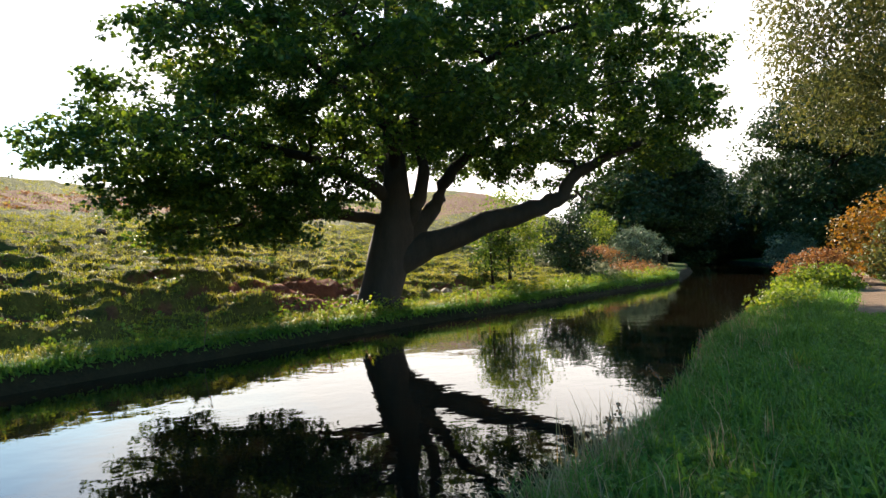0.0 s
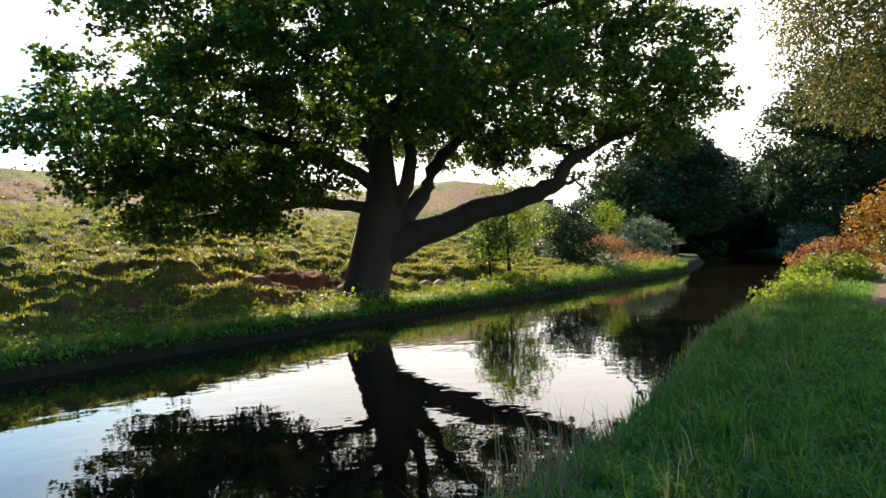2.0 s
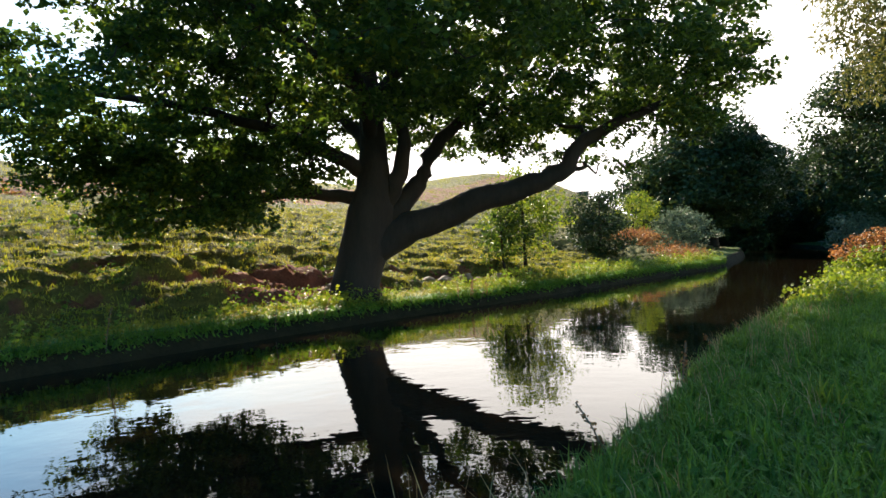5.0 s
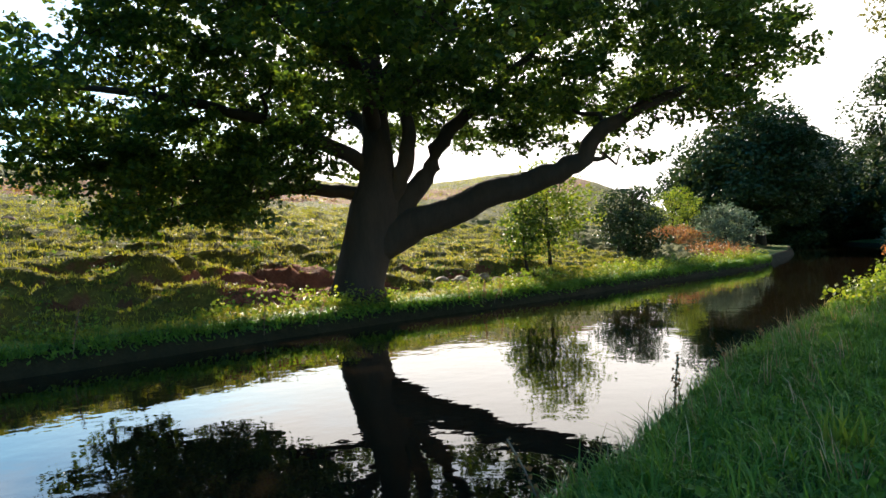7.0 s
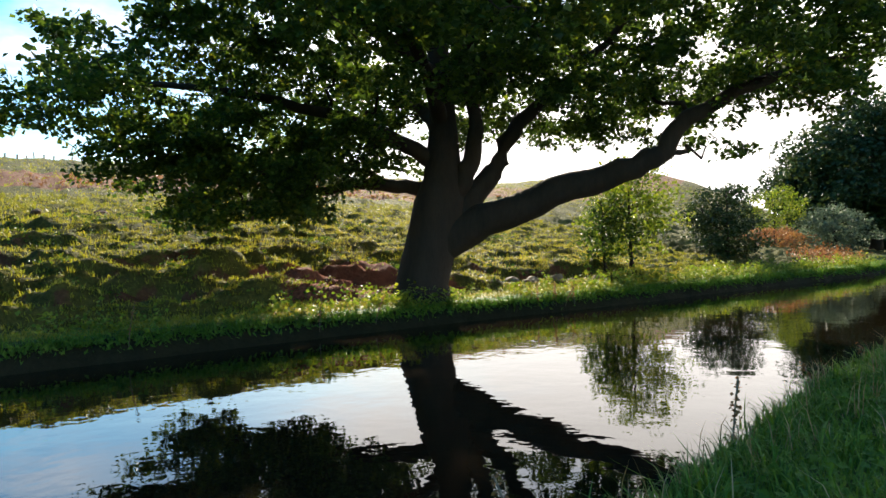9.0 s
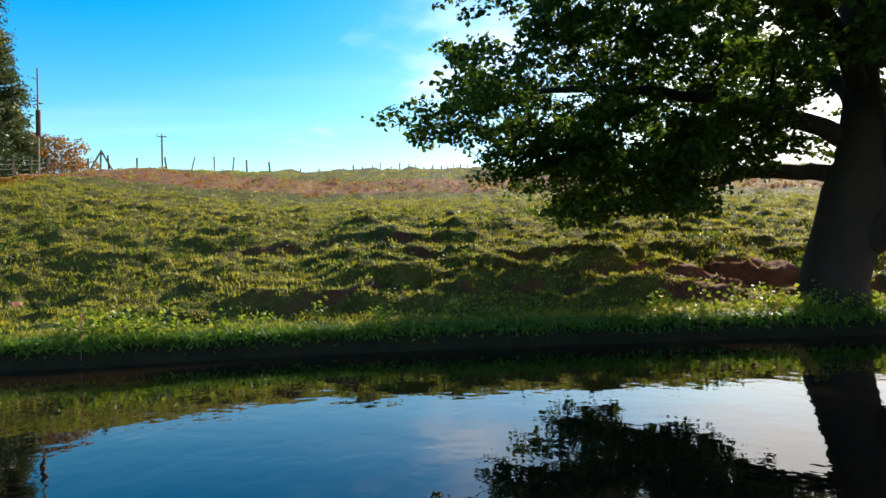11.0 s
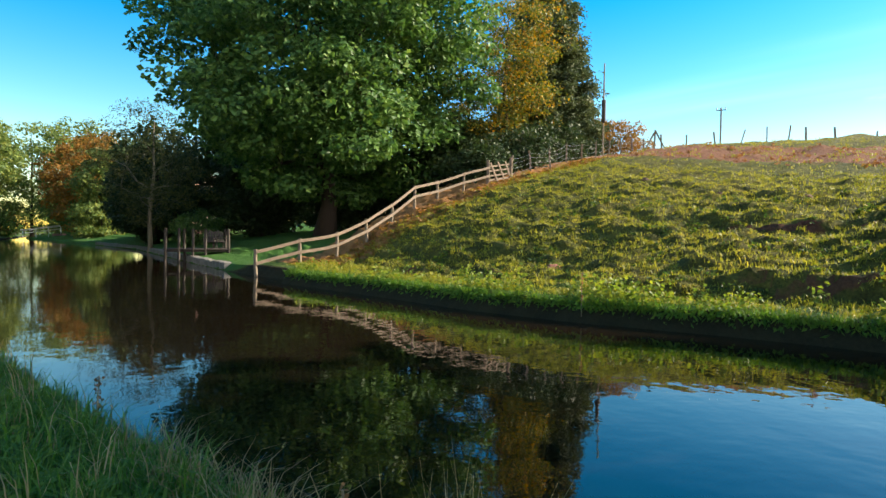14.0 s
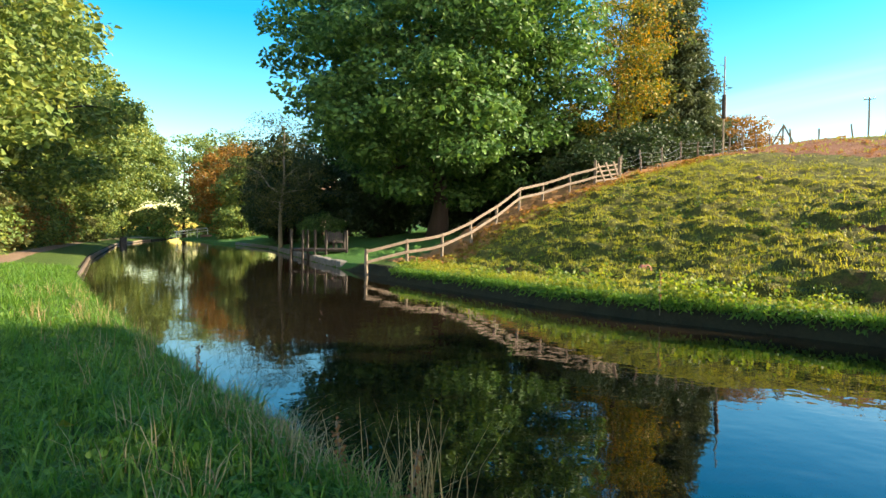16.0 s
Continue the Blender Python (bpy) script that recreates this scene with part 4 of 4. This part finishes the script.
for k in range(6):
    u = -76.5 - k * 1.1
    x, y = to_xy(u, float(v_near(u)) + 0.25)
    b = thing("timber_bollard", x, y, -0.3, "short dark timber bollard at the water's edge", "bollard", "bollards on the bank")
    part("shaft", sweep([(0, 0, 0), (0, 0, 0.6), (0, 0, 1.15), (0, 0, 1.2)], [0.11, 0.11, 0.1, 0.06], 8), M_DOCK, b)

house = thing("house", -66.0, -40.0, land(-66.0, -40.0), "pink rendered house half hidden behind trees", "house")
part("wall", beam((-4, 0, 3.6), (4, 0, 3.6), 7.0, 7.6), M_PINK, house)
part("roof", join(beam((-4.4, -2.0, 8.4), (4.4, -2.0, 8.4), 5.2, 0.25), beam((-4.4, 2.0, 8.4), (4.4, 2.0, 8.4), 5.2, 0.25), sweep([(-4.3, 0, 8.2), (4.3, 0, 8.2)], 1.6, 4)), M_SLATE, house)
for s in (-2.0, 2.0):
    w = part("window", beam((3.9, s, 5.2), (4.12, s, 5.2), 1.1, 1.5), M_WHITE, house)
    part("pane", beam((4.0, s, 5.2), (4.15, s, 5.2), 0.85, 1.25), M_SLATE, w, "dark glass pane")
wx, wy = to_xy(-124.0, float(v_far(-124.0)) + 1.0)
bridge_wall = thing("landing_wall", wx, wy, land(wx, wy) - 0.2, "low pink stone landing wall with white handrails", "wall")
part("wall", beam((-2.4, 2.2, 0.3), (-0.8, 0.8, 0.3), 0.6, 1.1), M_PINK, bridge_wall)
for s, h in ((0, 2.0), (0.35, 1.5), (0.7, 2.1)):
    part("handrail", beam((2.0 + s, -2.6, h - 0.7), (-2.2 + s, 1.8, h + 0.25), 0.12, 0.12), M_WHITE, bridge_wall)
for k in range(4):
    part("rail_post", beam((2.0 - 1.3 * k, -2.6 + 1.4 * k, 0.2), (2.0 - 1.3 * k, -2.6 + 1.4 * k, 1.5 + 0.25 * k), 0.12, 0.12), M_WHITE, bridge_wall)


# ---- stones, clay, stems
def stone(x, y, r, mat, name, label, category, seed, group=""):
    g = np.random.default_rng(seed)
    bm = bmesh.new()
    bmesh.ops.create_icosphere(bm, subdivisions=3, radius=r)
    for v in bm.verts:
        k = 1 + 0.28 * noise.noise(Vector(v.co) * (1.6 / r) + Vector((seed, 0, 0))) + 0.1 * noise.noise(Vector(v.co) * (5 / r))
        v.co = Vector((v.co.x * k * 1.25, v.co.y * k, v.co.z * k * 0.7))
    me = bpy.data.meshes.new(name)
    bm.to_mesh(me)
    bm.free()
    me.materials.append(mat)
    ob = new(name, me)
    ob.matrix_world = pose(x, y, land(x, y) + r * 0.2, 0, 0, g.uniform(0, 360))
    return tagged(ob, label, category, group)


for i, (x, y, r) in enumerate(((-0.5, 25.7, 0.28), (0.2, 26.2, 0.24), (0.6, 27.0, 0.2), (-1.0, 25.2, 0.16), (1.4, 27.9, 0.22), (-0.9, 24.6, 0.2), (-3.5, 22.0, 0.22))):
    stone(x, y, r, M_ROCK, "bank_stone", "weathered grey brown stone lying in the grass", "stone", 400 + i, "stones by the tree")
stone(-14.3, 5.75, 0.2, M_CLAY, "clay_lump", "raw red clay lump showing in the bank", "earth", 410)
for i in range(10):
    g = np.random.default_rng(430 + i)
    u, d = g.uniform(-8, 16), g.uniform(8, 17)
    x, y = to_xy(u, float(v_far(u)) + d)
    stone(x, y, g.uniform(0.12, 0.24), M_MOUND, "mole_hill", "low crumbled mound of brown earth on the turf", "molehill", 430 + i, "molehills")

for i in range(16):
    g = np.random.default_rng(450 + i)
    near_side = i < 7
    u = (5.6, 6.3, 10.6, 13.2, 14.8, 2.4, 8.3)[i] if near_side else g.uniform(0, 22)
    v = float(v_near(u)) - 0.05 if near_side else float(v_far(u)) - 0.15
    x, y = to_xy(u, v)
    h = g.uniform(0.5, 0.85) if near_side else g.uniform(0.7, 1.2)
    st = thing("dock_stem", x, y, 0.05, "thin dry reddish dock stem at the water's edge", "plant", "dock stems")
    k = np.linspace(0, 1, 5)
    lean = g.normal(size=2) * 0.12
    way = np.stack([lean[0] * k ** 2, lean[1] * k ** 2, h * k - 0.1], 1)
    part("stem", sweep(way, 0.007, 5), M_POST, st)
    t = 0.45 + 0.55 * g.random(70)
    q = np.stack([np.interp(t, k, way[:, j]) for j in range(3)], 1) + g.normal(size=(70, 3)) * 0.014
    tagged(part("seed_head", leaf_quads(q, 0.03, g, 0.2, 0.2, 0.45), M_REDLEAF, st), kind="stuff")

leaf_ob = single("fallen_leaf", leaf_quads(np.array([(0.0, 0, 0), (0.02, 0.02, 0.01)]), 0.13, np.random.default_rng(3), 1.5, 0.0, 0.5), M_GOLD, "bright orange fallen leaf on the grass", "leaf")
leaf_ob.matrix_world = pose(2.75, 3.49, land(2.75, 3.49) + 0.1)
iris = thing("iris_clump", 5.3, 8.25, land(5.3, 8.25), "yellow green sword-leaved plant on the bank", "plant")
g = np.random.default_rng(470)
n = 26
part("leaves", blade_mesh(np.stack([g.normal(size=n) * 0.06, g.normal(size=n) * 0.06, np.zeros(n)], 1), g.uniform(0.18, 0.38, n), np.full(n, 0.014), np.full(n, 0.45), g), M_WEED, iris)


# ---- grass and weeds
def scatter(n, u0, u1, d0, d1, side, rng, power=1.0):
    u = rng.uniform(u0, u1, n)
    d = d0 + (d1 - d0) * rng.random(n) ** power
    v = v_far(u) + d if side > 0 else v_near(u) - d
    x, y = to_xy(u, v)
    z = np.array([land(a, b) for a, b in zip(x, y)])
    return np.stack([x, y, z], 1), u, d


def clumped(base, rng, per, spread_m):
    """Several blades round each tuft."""
    p = np.repeat(base, per, axis=0)
    p[:, :2] += rng.normal(size=(len(p), 2)) * spread_m
    return p


def grass_stuff(name, label, base, h0, h1, width, lean, mat, rng):
    n = len(base)
    base = base - np.array((0, 0, 0.02))
    tall = (h0 + (h1 - h0) * rng.random(n) ** 1.6)
    return single(name, blade_mesh(base, tall, width * (0.6 + 0.8 * rng.random(n)), np.full(n, lean), rng), mat, label, "grass", kind="stuff")


g = np.random.default_rng(500)
tuft, _, _ = scatter(7200, -2, 17, 0.0, 3.6, -1, g)
grass_stuff("near_grass", "lush green grass on the towpath bank", clumped(tuft, g, 8, 0.05), 0.07, 0.22, 0.006, 0.8, M_GRASS, g)
tuft, _, _ = scatter(6500, -20, 42, 0.0, 2.6, -1, g)
tuft2, _, _ = scatter(2500, -20, 42, 3.6, 9.0, -1, g)
grass_stuff("verge_grass", "green grass along the towpath verge", clumped(np.concatenate([tuft, tuft2]), g, 6, 0.07), 0.07, 0.22, 0.009, 0.7, M_GRASS, g)
tuft, _, _ = scatter(900, -14, 30, 0.0, 0.4, -1, g)
grass_stuff("edge_grass", "long arching grass hanging over the water's edge", clumped(tuft, g, 9, 0.05), 0.14, 0.32, 0.005, 1.0, M_GRASS, g)
tuft, _, _ = scatter(220, -8, 32, 0.0, 1.5, -1, g, 1.5)
grass_stuff("dry_grass", "dry straw coloured grass stems at the water's edge", clumped(tuft, g, 9, 0.06), 0.2, 0.5, 0.0035, 0.7, M_STRAW, g)
reed = np.array((2.28, 5.78, -0.02)) + g.normal(size=(70, 3)) * np.array((0.2, 0.13, 0.0))
grass_stuff("dry_reeds", "tall dry straw stems standing at the water's edge", reed, 0.45, 1.0, 0.004, 0.3, M_STRAW, g)
fringe, _, _ = scatter(60, 3.2, 6.2, -0.05, 0.35, -1, g)
grass_stuff("straw_fringe", "pale dead grass arching over the bank edge", clumped(fringe, g, 10, 0.07), 0.2, 0.45, 0.0035, 0.9, M_STRAW, g)
tuft, _, _ = scatter(420, -6, 30, 0.1, 2.2, -1, g)
grass_stuff("tall_tufts", "tall rank grass tufts on the bank", clumped(tuft, g, 26, 0.07), 0.16, 0.42, 0.006, 0.9, M_GRASS, g)
tuft, _, d = scatter(2600, -3, 17, 0.2, 3.4, -1, g)
cl = clumped(tuft, g, 5, 0.06) + np.array((0, 0, 0.07))
single("clover_leaves", leaf_quads(cl, 0.055, g, 0.9, 0.1, 0.48), M_GRASS, "broad clover and plantain leaves among the grass", "weeds", kind="stuff")

tuft, u, d = scatter(46000, -15.5, 34, 0.6, 20, 1, g, 1.45)
keep = np.array([relief(a, b)[1] < 0.42 and fbm(a * 0.8, b * 1.7, 1.3, 3, 21.0) > -0.4 for a, b in zip(u, d)]) & ~((u > 13) & (u < 18) & (d > 1.5) & (d < 4.8) & (g.random(len(u)) < 0.85))
grass_stuff("hill_turf", "short tussocky yellow green turf on the hillside", clumped(tuft[keep], g, 7, 0.06), 0.05, 0.19, 0.010, 0.9, M_TURF, g)
tuft, u, d = scatter(9000, -17, 75, 12, 44, 1, g, 1.0)
grass_stuff("upper_turf", "dry grass on the upper hillside", clumped(tuft, g, 4, 0.12), 0.07, 0.2, 0.02, 0.8, M_TURF, g)


def weed_strip(name, label, n, u0, u1, d0, d1, tall, size, mat, seed, side=1, patch=0.0):
    r = np.random.default_rng(seed)
    b, u, d = scatter(n, u0, u1, d0, d1, side, r)
    if patch:
        b = b[np.array([fbm(x, y, 0.6, 2, seed) > -0.1 + patch * 0.2 for x, y in zip(u, d)])]
    p = np.repeat(b, 9, axis=0)
    h = r.random(len(p)) * np.repeat(r.uniform(0.3, 1.0, len(b)), 9) * tall
    p[:, 2] += h
    p[:, :2] += r.normal(size=(len(p), 2)) * (0.05 + 0.12 * h[:, None])
    single(name, leaf_quads(p, size, r, 0.6, 0.3, 0.4), mat, label, "weeds", kind="stuff")


weed_strip("bank_weeds", "leafy green nettles and docks along the far bank", 2600, -13, 46, -0.15, 1.1, 0.45, 0.085, M_WEED, 601, 1, 0.5)
weed_strip("bank_nettles", "taller bright nettle clumps on the far bank", 1500, -8, 46, 0.1, 1.6, 0.66, 0.10, M_WEED, 602, 1, 1.0)
r = np.random.default_rng(603)
hu = r.uniform(-13.2, 46, 15000)
hd = r.normal(size=15000) * 0.05 - 0.02
hz = 0.02 + 0.44 * r.random(15000) ** 0.6
hx, hy = to_xy(hu, v_far(hu) + hd + 0.16 * np.array([fbm(a, 2.0, 0.5, 3) for a in hu]))
single("hanging_grass", leaf_quads(np.stack([hx, hy, hz], 1), 0.13, r, 0.1, 0.9, 0.2), M_GRASS, "grass and ivy hanging down the far bank", "weeds", kind="stuff")
overhang, _, _ = scatter(2600, -13, 46, -0.02, 0.22, 1, g)
overhang[:, 2] = 0.36
grass_stuff("bank_overhang", "long grass drooping over the dark far bank", clumped(overhang, g, 6, 0.06), 0.15, 0.4, 0.007, 1.3, M_GRASS, g)
weed_strip("verge_herbs", "yellow and red herbs on the towpath verge", 900, 19, 40, 0.0, 1.6, 0.6, 0.10, M_WEED, 604, -1)
weed_strip("red_herbs", "red brown dock plants on the hillside foot", 260, 40, 48, 1.0, 3.5, 0.7, 0.10, M_REDLEAF, 605)
weed_strip("slope_herbs", "dark low herbs and thistles on the slope", 5000, -12, 28, 1.8, 14, 0.2, 0.085, M_OAK, 606, 1, 1.2)
weed_strip("litter_leaves", "drifts of fallen brown leaves along the fence", 2300, -16.5, -13.2, 1.0, 24, 0.03, 0.11, M_BROWNLEAF, 607)
weed_strip("bracken_fronds", "dead rusty bracken along the brow of the hill", 2200, -16, 40, 23, 32, 0.16, 0.12, M_REDLEAF, 608, 1, 1.0)
